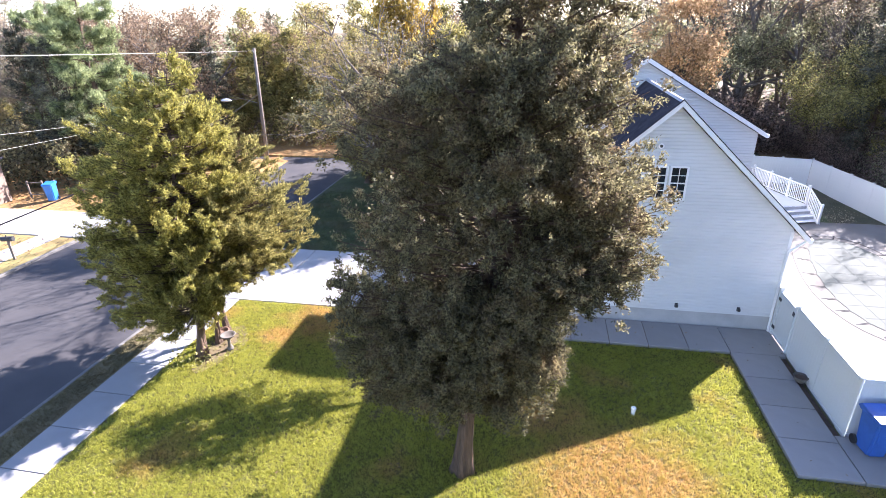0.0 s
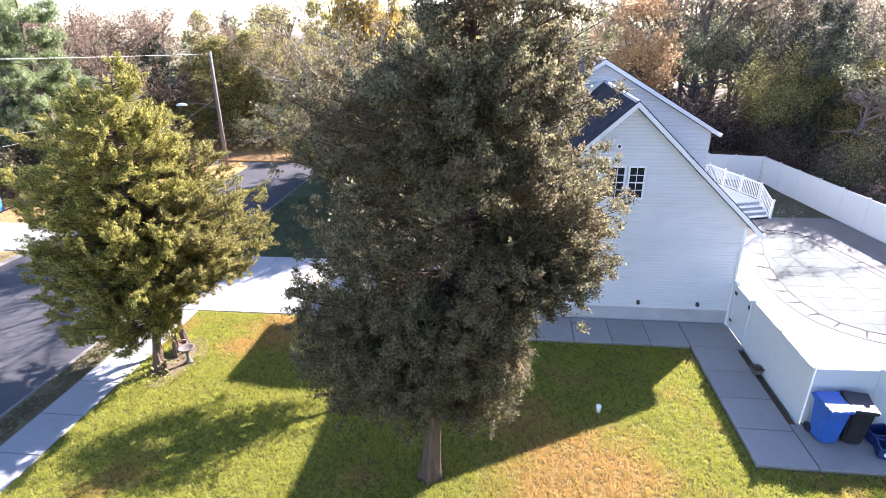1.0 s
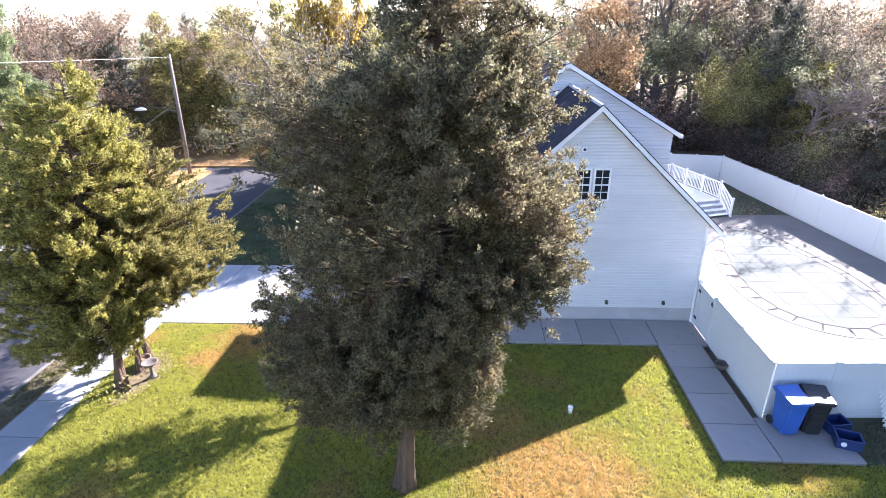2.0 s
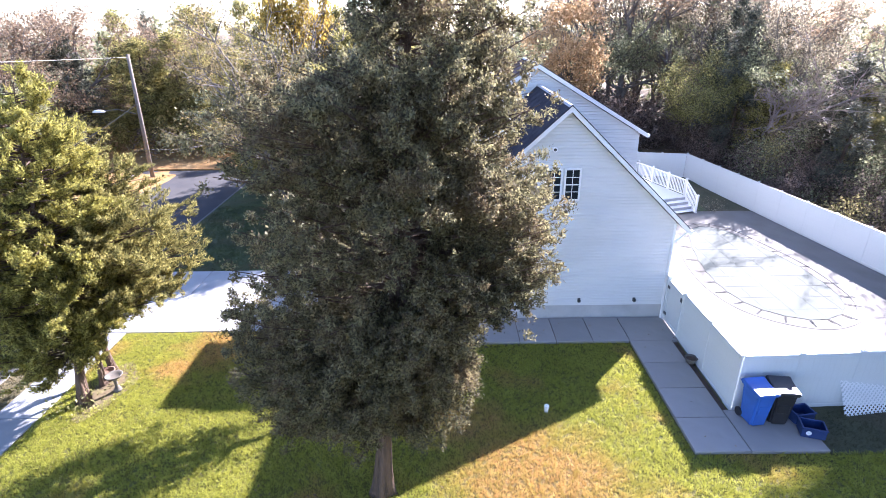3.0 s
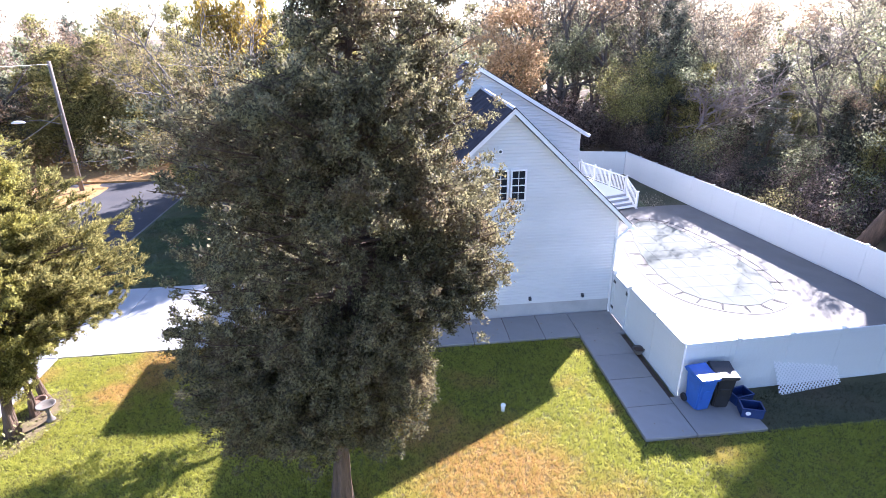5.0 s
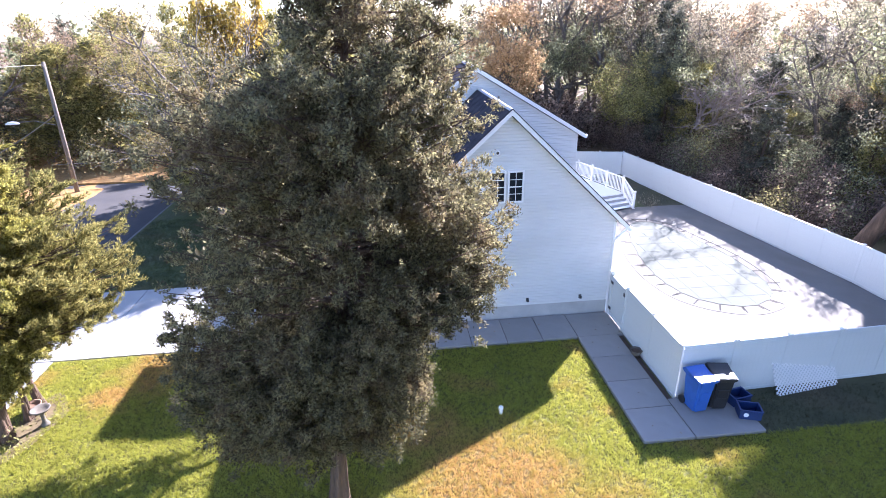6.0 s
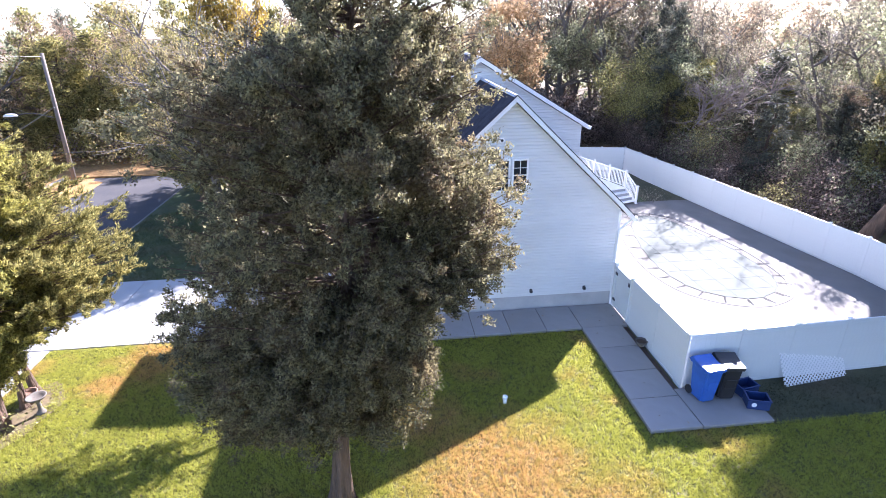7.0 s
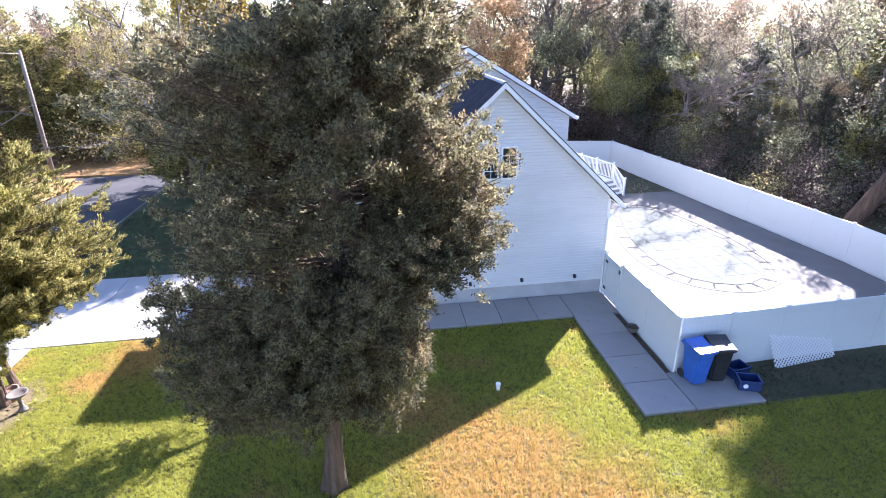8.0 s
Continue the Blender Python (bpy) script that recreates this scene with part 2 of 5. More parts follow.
M_SHADE_GRASS = mat("shade_toned_grass", (0.030, 0.043, 0.013), (0.095, 0.118, 0.034), 1.2, 0.9, 1.0, 25, stain=(0.085, 0.06, 0.035), stain_scale=0.6, stain_amount=0.4, bump_depth=0.03)
sheet("lawn_front", -14.3, 20.65, 15.0, 60, -0.004, M_SHADE_GRASS, cells=0.5, label="front lawn darkened in colour for the trees' shade", skirt=0.9)
M_VERGE = mat("brown_verge", (0.06, 0.055, 0.022), (0.19, 0.15, 0.065), 1.0, 0.9, 1.0, 28, stain=(0.15, 0.10, 0.055), stain_scale=0.5, bump_depth=0.03)
sheet("verge", -14.3, -40, -13.32, 15.5, 0.0, M_VERGE, cells=1, label="narrow grass verge between kerb and pavement", skirt=0.9)
M_LEAVES = mat("fallen_leaves", (0.17, 0.085, 0.028), (0.50, 0.275, 0.085), 3.5, 0.9, 1.0, 22, stain=(0.15, 0.12, 0.05), stain_scale=0.5, stain_amount=0.5, bump_depth=0.04)
sheet("lawn_end", -24.15, 39.5, -14.3, 60, 0.0, M_LEAVES, cells=0.5, label="leaf-covered ground where the street ends", skirt=0.9)
sheet("verge_west", -25.3, -40, -24.15, 20.4, 0.0, M_DRY, cells=1, label="leaf-strewn verge across the street", skirt=0.9)
sheet("lawn_west", -60, -40, -26.6, 20.4, 0.0, M_DRY, cells=0.5, label="dry lawn in front of the neighbour's house", skirt=0.9)
sheet("lawn_west_north", -60, 24.2, -24.15, 60, 0.0, M_LEAVES, cells=0.5, label="leaf-covered lawn beyond the neighbour's drive", skirt=0.9)


def fence_x(y):
    """Where the back fence runs."""
    return 19.2 - 0.2 * (y - 11.4) / 5.8 if y < 17.2 else 19.0 - min(y - 17.2, 18.0) * 2.35 / 18.0


def fence_z(y):
    """The ground falls a little towards the back fence."""
    return -0.10 + 0.05 * min(1.0, max(0.0, (y - 11.4) / 5.8))


def ground_z(x, y):
    fx, fz = fence_x(y), fence_z(y)
    return 0.0 if x <= 16.9 else fz if x >= fx else fz * (x - 16.9) / (fx - 16.9)


def slope(name, y0, y1, x0, x1, cols, material, label, lift=0.0, rough=0.0):
    """Ground between two lines along y, each given as a function of y."""
    bm = bmesh.new()
    n = int((y1 - y0) / 1.0)
    grid = []
    for j in range(n + 1):
        y = y0 + (y1 - y0) * j / n
        row = []
        for i in range(cols + 1):
            x = x0(y) + (x1(y) - x0(y)) * i / cols
            z = ground_z(x, y) + lift
            if rough and 0 < i < cols and 0 < j < n:
                z += rough * noise.fractal(Vector((x, y, 0)) * 0.3, 1.0, 2.0, 4)
            row.append(bm.verts.new((x, y, z)))
        grid.append(row)
    for j in range(n):
        for i in range(cols):
            bm.faces.new((grid[j][i], grid[j][i + 1], grid[j + 1][i + 1], grid[j + 1][i]))
    return tagged(link(name, bm, material, smooth=True), label, kind="structure")


# dark material stands in for shade on the strip along the fence
slope("lawn_slope", -40, 60, lambda y: 15.0, fence_x, 6, M_SHADE_GROUND, "lawn falling away towards the back fence")
slope("woods_floor", -40, 60, fence_x, lambda y: 90.0, 50, M_SOIL, "brown leaf litter under the trees", 0.0, 0.12)
sheet("woods_floor_north", -60, 60, 90, 120, -0.01, M_SOIL, cells=0.4, rough=0.25, label="leaf litter under the distant trees", skirt=0.9)


def slab_row(name, x0, y0, x1, y1, z, along, count, material, label, thick=0.12, gap=0.02, piece="slab"):
    """A run of poured slabs with open joints, on a recessed bed."""
    top = thing(name, label=label, category="pavement", kind="structure")
    bed = boxes(((x0 + 0.01, y0 + 0.01, z - thick - 0.03), (x1 - 0.01, y1 - 0.01, z - 0.02)))
    part("bed", bed, M_MULCH, top)
    step = ((x1 - x0) if along == "x" else (y1 - y0)) / count
    w = step - gap if along == "x" else x1 - x0
    d = step - gap if along == "y" else y1 - y0
    me = link(piece, boxes(((0, 0, -thick), (w, d, 0)), bevel=0.008), material, top).data
    first = top.children[-1]
    for n in range(count):
        p = (x0 + n * step + gap / 2, y0, z) if along == "x" else (x0, y0 + n * step + gap / 2, z)
        tilt = pose(*p, random.uniform(-0.15, 0.15), random.uniform(-0.15, 0.15), 0)
        if n == 0:
            first.matrix_basis = tilt
        else:
            share(piece, me, top, tilt)
    return top


slab_row("pavement", -13.3, -14.5, -11.96, 15.5, 0.03, "y", 20, M_PAVE, "pale concrete pavement along the street")
slab_row("pavement_west", -26.6, -20, -25.3, 20.5, 0.03, "y", 27, M_PAVE, "pale concrete pavement across the street")
slab_row("driveway", -14.3, 15.53, -0.6, 20.62, 0.03, "x", 4, M_DRIVE, "bright sunlit concrete driveway up to the garage")
slab_row("driveway_west", -40, 20.5, -24.15, 24.1, 0.03, "x", 4, M_DRIVE, "bright concrete driveway across the street")


def kerb(name, x0, y0, y1, label):
    top = thing(name, label=label, category="kerb", kind="structure")
    count = int((y1 - y0) / 3)
    me = None
    for n in range(count):
        m = pose(x0, y0 + n * (y1 - y0) / count, 0)
        if me is None:
            first = part("kerb_stone", boxes(((0, 0.006, -0.2), (0.15, (y1 - y0) / count - 0.006, 0.005)), bevel=0.02), M_KERB, top)
            first.matrix_basis, me = m, first.data
        else:
            share("kerb_stone", me, top, m)


kerb("kerb_near", -14.45, -20, 39.4, "weathered concrete kerb beside the verge")
kerb("kerb_far", -24.15, -20, 39.4, "weathered concrete kerb across the street")

# the L-shaped walk beside the house
WALK_Z = 0.10
slab_row("garden_walk", 6.04, 9.4, 7.46, 14.5, WALK_Z, "y", 4, M_CONCRETE, "grey concrete walk beside the white fence")
slab_row("house_walk", -0.26, 14.5, 6.04, 16.06, WALK_Z, "x", 5, M_CONCRETE, "grey concrete walk along the house wall")
slab_row("corner_walk", 6.04, 14.5, 7.7, 16.06, WALK_Z, "x", 1, M_CONCRETE, "grey concrete landing at the garden gate")
slab_row("bin_pad", 7.475, 9.4, 9.48, 10.95, WALK_Z, "x", 1, M_CONCRETE, "grey concrete pad under the wheeled bins")
tagged(link("gravel_strip", boxes(((7.475, 10.97, -0.05), (7.66, 14.48, 0.02))), M_MULCH), "dark gravel strip at the fence foot", kind="structure")


# sheet added to deepen the shade in front of the fence by colour
tagged(link("fence_bed", boxes(((9.5, 9.35, -0.05), (14.9, 11.38, 0.012)), bevel=0.004), M_SHADE_GROUND), "dark ground sheet standing in for the fence's shade", kind="structure")


# ---- house ----
def siding(x0, x1, y, base, top_at, course=0.112):
    """Lapped courses on a wall that faces -y; top_at(z) gives the span of x left at that height."""
    bm = bmesh.new()
    z = base
    while True:
        a, b = top_at(z)
        if b - a < 0.1:
            break
        c, d = top_at(z + course)
        if d < c:
            c = d = (c + d) / 2
        e, g = a + (c - a) * 0.68, b + (d - b) * 0.68
        zm = z + course * 0.68
        rows_ = [[bm.verts.new(p) for p in r] for r in (((a, y + 0.01, z), (b, y + 0.01, z)), ((a, y - 0.024, z), (b, y - 0.024, z)),
                 ((e, y - 0.022, zm), (g, y - 0.022, zm)), ((c, y - 0.001, z + course), (d, y - 0.001, z + course)))]
        for p, q in zip(rows_, rows_[1:]):
            bm.faces.new((p[0], p[1], q[1], q[0]))
        z += course
    return bm


# vent paled: the sunlit line along the ridge is put into its colour
M_RIDGE = mat("sun_paled_ridge_vent", (0.34, 0.34, 0.35), (0.46, 0.46, 0.47), 3, 0.7)


def gable_house(name, x0, x1, y0, y1, ridge_x, ridge_z, eave_z, label, over=0.35, found=0.6, base_top=0.62):
    """A house with its gable wall towards -y and the ridge along y."""
    top = thing(name, label=label, category="house")
    sl, sr = (ridge_z - eave_z) / (ridge_x - (x0 - over)), (ridge_z - eave_z) / ((x1 + over) - ridge_x)
    wl, wr = ridge_z - sl * (ridge_x - x0), ridge_z - sr * (x1 - ridge_x)
    bm = prism(bmesh.new(), [(x0, y0, base_top), (x1, y0, base_top), (x1, y0, wr - 0.18), (ridge_x, y0, ridge_z - 0.18), (x0, y0, wl - 0.18)], (0, y1 - y0, 0))
    part("wall", bm, M_SIDING, top)

    def span(z):
        a = x0 if z < wl - 0.2 else ridge_x - (ridge_z - 0.2 - z) / sl
        b = x1 if z < wr - 0.2 else ridge_x + (ridge_z - 0.2 - z) / sr
        return a, b
    part("siding", siding(x0, x1, y0, base_top, span), M_SIDING, top)
    if found:
        part("foundation", boxes(((x0 + 0.02, y0 + 0.015, -0.2), (x1 - 0.02, y1 - 0.02, base_top - 0.004))), M_FOUND, top, "grey parged foundation")
    for side, s, xe in (("left", sl, x0 - over), ("right", sr, x1 + over)):
        out = [(ridge_x, y0 - 0.28, ridge_z), (xe, y0 - 0.28, eave_z), (xe, y0 - 0.28, eave_z - 0.14), (ridge_x, y0 - 0.28, ridge_z - 0.14)]
        part("roof_slope", prism(bmesh.new(), out, (0, y1 - y0 + 0.56, 0)), M_ROOF, top, "dark asphalt shingle roof slope")
        # rake board on the gable, proud of the roof edge
        rake = [(ridge_x, y0 - 0.315, ridge_z + 0.015), (xe, y0 - 0.315, eave_z + 0.015), (xe, y0 - 0.315, eave_z - 0.15), (ridge_x, y0 - 0.315, ridge_z - 0.165)]
        part("rake_board", prism(bmesh.new(), rake, (0, 0.03, 0)), M_TRIM, top, "white rake board")
        lip = [(ridge_x, y0 - 0.335, ridge_z + 0.05), (xe, y0 - 0.335, eave_z + 0.05), (xe, y0 - 0.335, eave_z + 0.018), (ridge_x, y0 - 0.335, ridge_z + 0.018)]
        part("shingle_edge", prism(bmesh.new(), lip, (0, 0.06, 0)), M_ROOF, top, "dark shingle edge above the rake")
        soff = [(ridge_x, y0 - 0.28, ridge_z - 0.142), (xe, y0 - 0.28, eave_z - 0.142), (xe, y0 - 0.28, eave_z - 0.155), (ridge_x, y0 - 0.28, ridge_z - 0.155)]
        part("soffit", prism(bmesh.new(), soff, (0, 0.275, 0)), M_TRIM, top, "white soffit")
        g = 0.11 if side == "right" else -0.11
        out = [(xe, 0, eave_z - 0.02), (xe + g, 0, eave_z - 0.03), (xe + g * 0.8, 0, eave_z - 0.15), (xe, 0, eave_z - 0.16)]
        part("gutter", prism(bmesh.new(), [(x, y0 - 0.3, z) for x, _, z in out], (0, y1 - y0 + 0.6, 0)), M_TRIM, top, "white gutter")
    cap = [(ridge_x - 0.07, y0 - 0.2, ridge_z - 0.04), (ridge_x - 0.03, y0 - 0.2, ridge_z + 0.03), (ridge_x + 0.04, y0 - 0.2, ridge_z + 0.035), (ridge_x + 0.10, y0 - 0.2, ridge_z - 0.05), (ridge_x, y0 - 0.2, ridge_z)]
    part("ridge_cap", prism(bmesh.new(), cap, (0, y1 - y0 + 0.4, 0)), M_RIDGE, top, "ridge vent, paled for the sun along it")
    return top


garage = gable_house("garage_wing", -0.42, 7.68, 16.1, 22.15, 3.72, 7.80, 3.63, "white vinyl-sided garage wing with steep gable and dark roof", over=0.40)
rear = gable_house("rear_wing", -1.2, 8.36, 26.25, 34.0, 3.64, 7.6, 5.6, "white lower rear wing of the house", over=0.40)
main = gable_house("main_house", -1.2, 8.28, 22.2, 26.0, 3.64, 8.63, 5.72, "white vinyl-sided main house behind the garage wing", over=0.24)
front = gable_house("front_wing", -1.3, 2.4, 19.6, 22.19, 0.5, 6.6, 6.4, "white front wing of the house behind the cedar", over=0.2)


def sash_window(at, w, h, label, parent):
    """A white sash window with 2 x 4 panes, facing -y; at is its lower left corner."""
    x, y, z = at
    win = part("window", boxes(((x, y - 0.05, z), (x + 0.06, y + 0.02, z + h)), ((x + w - 0.06, y - 0.05, z), (x + w, y + 0.02, z + h)),
                               ((x + 0.06, y - 0.05, z), (x + w - 0.06, y + 0.02, z + 0.06)), ((x + 0.06, y - 0.05, z + h - 0.06), (x + w - 0.06, y + 0.02, z + h))), M_TRIM, parent, label)
    iw, ih = w - 0.12, h - 0.12
    part("muntin", boxes(((x + w / 2 - 0.01, y - 0.035, z + 0.06), (x + w / 2 + 0.01, y - 0.022, z + h - 0.06))), M_TRIM, win)
    for k in (1, 2, 3):
        zz = z + 0.06 + ih * k / 4
        part("muntin", boxes(((x + 0.06, y - 0.034, zz - (0.02 if k == 2 else 0.01)), (x + w - 0.06, y - 0.021, zz + (0.02 if k == 2 else 0.01)))), M_TRIM, win)
    part("pane", boxes(((x + 0.06, y - 0.02, z + 0.06), (x + w - 0.06, y - 0.017, z + h - 0.06))), M_GLASS, win, "dark reflecting glass")
    return win


M_GLASS = mat("window_glass", (0.012, 0.015, 0.02), (0.02, 0.024, 0.03), 2, 0.08, spec=0.45)
sash_window((3.70, 16.085, 4.66), 0.56, 1.12, "white sash window with dark panes", garage)
sash_window((3.08, 16.085, 4.66), 0.56, 1.12, "white sash window with dark panes", garage)
bm = lathe(bmesh.new(), [(0.085, 0), (0.085, 0.05), (0.06, 0.055)], 20)
bmesh.ops.transform(bm, matrix=pose(3.33, 16.09, 6.40, 90), verts=bm.verts)
part("vent_ring", bm, M_TRIM, garage, "round white wall vent")
bm = lathe(bmesh.new(), [(0.05, 0), (0.05, 0.058)], 16)
bmesh.ops.transform(bm, matrix=pose(3.33, 16.09, 6.40, 90), verts=bm.verts)
part("vent_mouth", bm, M_BLACK, garage)
# corner boards and downspout
part("corner_board", boxes(((7.62, 16.065, 0.62), (7.705, 16.13, 3.75))), M_TRIM, garage)
bm = tube(bmesh.new(), [(8.06, 15.95, 3.51), (7.96, 15.98, 3.38), (7.66, 16.02, 3.08), (7.65, 16.02, 2.8), (7.65, 16.02, 0.25), (7.65, 16.0, 0.10)], [0.04] * 6, 8)
part("downspout", bm, M_TRIM, garage, "white downspout at the corner")


# ---- fences ----
def fence_run(name, a, b, label, height=1.80, pitch=1.83, skip_first=False, z0=0.0, z1=0.0):
    """White vinyl privacy fence from a to b: posts, rails and grooved boards."""
    a, b = Vector((*a, 0)), Vector((*b, 0))
    drop = z1 - z0
    long = (b - a).length
    turn = math.degrees(math.atan2(b.y - a.y, b.x - a.x))
    top = thing(name, a + Vector((0, 0, z0)), turn, label, "fence")
    count = max(1, round(long / pitch))
    step = long / count
    post = bmesh.new()
    box(post, (-0.058, -0.021, -0.15), (0.058, 0.021, height + 0.05), 0.003)
    cap = bmesh.new()
    lathe(cap, [(0.084, -0.01), (0.084, 0.006), (0.02, 0.03)], 4)
    bmesh.ops.transform(cap, matrix=pose(0, 0, 0, 0, 0, 45), verts=cap.verts)
    n = max(2, round((step - 0.12) / 0.15))
    w = (step - 0.1165) / n
    board = boxes(((0.0006, -0.011, 0.09), (w - 0.0006, 0.011, height - 0.09)), bevel=0.0015)
    rail = boxes(((0.0585, -0.025, 0.0), (step - 0.0585, 0.025, 0.13)), bevel=0.005)
    pm, cm, bdm, rm = (link(n_, x, M_FENCE, top).data for n_, x in (("post", post), ("post_cap", cap), ("board", board), ("rail", rail)))
    protos = list(top.children)
    for o in protos:
        bpy.data.objects.remove(o)
    for k in range(count + 1):
        if not (skip_first and k == 0):
            p = share("post", pm, top, pose(k * step, 0, drop * k / count))
            share("post_cap", cm, p, pose(0, 0, height + 0.06))
        if k < count:
            for j in range(n):
                share("board", bdm, top, pose(k * step + 0.05825 + j * w, 0, drop * (k + 0.5) / count))
            share("rail", rm, top, pose(k * step, 0, -0.02 + drop * (k + 0.5) / count))
            share("rail", rm, top, pose(k * step, 0, height - 0.11 + drop * (k + 0.5) / count))
    return top


fence_run("fence", (7.735, 11.08), (7.735, 14.62), "white vinyl privacy fence beside the garden walk", pitch=1.8)
fence_run("fence", (7.735, 11.08), (14.45, 11.32), "white vinyl privacy fence behind the wheeled bins", skip_first=True)
fence_run("fence", (14.45, 11.32), (19.2, 11.45), "white vinyl privacy fence at the falling corner of the yard", height=1.95, skip_first=True, z0=-0.15, z1=-0.15)
fence_run("fence", (19.2, 11.45), (19.0, 17.2), "white vinyl privacy fence at the corner of the pool yard", height=1.69, skip_first=True, z0=-0.04, z1=-0.04)
fence_run("fence", (19.0, 17.2), (16.65, 35.2), "long white vinyl privacy fence between pool yard and woods", height=1.69, skip_first=True, z0=-0.04, z1=-0.04)
fence_run("fence", (16.65, 35.2), (8.5, 37.0), "white vinyl privacy fence closing the pool yard", height=1.69, skip_first=True, z0=-0.04, z1=-0.04)

# gate between house and fence
gate = thing("garden_gate", (7.735, 14.745, 0), 0, "white vinyl garden gate with black hinges", "gate")
g0, g1 = 0.0, 1.15
for k in range(8):
    part("gate_board", boxes(((-0.012, g0 + 0.072 + k * 0.126, 0.2), (0.012, g0 + 0.072 + k * 0.126 + 0.125, 1.58)), bevel=0.002), M_FENCE, gate)
part("gate_rail", boxes(((-0.03, g0, 0.12), (0.03, g1, 0.2)), bevel=0.006), M_FENCE, gate)
part("gate_rail", boxes(((-0.03, g0, 1.58), (0.03, g1, 1.70)), bevel=0.006), M_FENCE, gate)
part("gate_stile", boxes(((-0.032, g0, 0.2), (0.032, g0 + 0.07, 1.58)), bevel=0.006), M_FENCE, gate)
part("gate_stile", boxes(((-0.032, g1 - 0.07, 0.2), (0.032, g1, 1.58)), bevel=0.006), M_FENCE, gate)
# next two are fillers, added so no sun leaks past the gate's ends
part("gate_post", boxes(((-0.018, g1 + 0.084, -0.05), (0.06, 1.55, 1.80)), bevel=0.004), M_FENCE, gate)
part("gate_post", boxes(((-0.06, g0 - 0.066, -0.05), (0.06, g0 - 0.004, 1.80)), bevel=0.004), M_FENCE, gate)
part("gate_post", boxes(((-0.06, g1 + 0.01, -0.05), (0.06, g1 + 0.08, 1.84)), bevel=0.006), M_FENCE, gate)
for z in (0.35, 1.40):
    part("hinge", boxes(((-0.05, g1 - 0.16, z), (-0.03, g1 + 0.06, z + 0.1)), bevel=0.004), M_BLACK, gate, "black hinge")
part("latch", boxes(((-0.065, g0 - 0.06, 1.42), (-0.03, g0 + 0.08, 1.56)), bevel=0.006), M_BLACK, gate, "black latch")


# ---- pool yard ----
sheet("pool_deck", 7.705, 11.42, 16.9, 27.8, 0.05, M_DECK, cells=0.5, label="bright concrete pool deck", skirt=0.2)
slope("deck_border", 11.6, 27.8, lambda y: 16.905, lambda y: fence_x(y) - 0.12, 3, M_DECK, "grey concrete strip falling towards the back fence", 0.04)

POOL = [(15.65, 16.6), (16.05, 17.9), (16.1, 20.3), (15.6, 22.9), (14.9, 25.1), (13.6, 26.0), (12.2, 25.4), (11.3, 23.5), (10.7, 21.2), (10.45, 19.4), (10.5, 17.9), (10.95, 16.5), (12.0, 15.5), (13.4, 15.1), (14.8, 15.6)]


def smooth_ring(points, steps=6):
    """A closed Catmull-Rom curve through the points."""
    n, ring = len(points), []
    for k in range(n):
        p0, p1, p2, p3 = (Vector(points[(k + j) % n]) for j in (-1, 0, 1, 2))
        for s in range(steps):
            t = s / steps
            ring.append(0.5 * (2 * p1 + (p2 - p0) * t + (2 * p0 - 5 * p1 + 4 * p2 - p3) * t * t + (3 * p1 - p0 - 3 * p2 + p3) * t ** 3))
    return ring


def inset(ring, d):
    """The ring moved inwards by d."""
    n, out = len(ring), []
    for k, p in enumerate(ring):
        t = (ring[(k + 1) % n] - ring[k - 1]).normalized()
        out.append(p + Vector((-t.y, t.x)) * d)
    return out


M_COVER = mat("pool_cover_mesh", (0.091, 0.103, 0.089), (0.12, 0.132, 0.116), 0.5, 0.85, 0.15, 60, spec=0.25, stain=(0.092, 0.11, 0.095), stain_scale=0.35, stain_amount=0.7, bump_depth=0.01)
M_STRAP = mat("dark_strap", (0.015, 0.015, 0.016), (0.035, 0.034, 0.033), 5, 0.8)
M_COPING = mat("grey_coping", (0.105, 0.10, 0.09), (0.155, 0.147, 0.132), 2, 0.85, 0.3, 40, stain=(0.2, 0.19, 0.17), stain_scale=1)
ring = smooth_ring(POOL)
pool = thing("swimming_pool", (0, 0, 0), 0, "freeform swimming pool under a pale winter safety cover", "pool")
rim_out, rim_in = ring, inset(ring, 0.28)
bm = bmesh.new()
loops = [[bm.verts.new((p.x, p.y, z)) for p in r] for r, z in ((rim_out, 0.03), (rim_out, 0.062), (rim_in, 0.066), (rim_in, 0.03))]
for a, b in zip(loops, loops[1:]):
    for k in range(len(a)):
        j = (k + 1) % len(a)
        bm.faces.new((a[k], a[j], b[j], b[k]))
bmesh.ops.recalc_face_normals(bm, faces=bm.faces)
part("coping", bm, M_COPING, pool, "grey coping round the pool")
edge = inset(ring, 0.62)
scallop = []
anchors = range(0, len(edge) - 2, 4)
for k, p in enumerate(edge):
    q = inset(ring, 0.62 + (0.05 if k % 4 else 0.0))[k]
    scallop.append(q)
bm = bmesh.new()
mid = sum((Vector(p) for p in scallop), Vector((0, 0))) / len(scallop)
rows_ = [[bm.verts.new((*(mid + (Vector(p) - mid) * s), 0.059 - 0.003 * (1 - s * s))) for p in scallop] for s in (1.0, 0.75, 0.5, 0.25)]
hub = bm.verts.new((*mid, 0.056))
for a, b in zip(rows_, rows_[1:]):
    for k in range(len(a)):
        j = (k + 1) % len(a)
        bm.faces.new((a[k], a[j], b[j], b[k]))
for k in range(len(scallop)):
    bm.faces.new((rows_[-1][k], rows_[-1][(k + 1) % len(scallop)], hub))
bmesh.ops.recalc_face_normals(bm, faces=bm.faces)
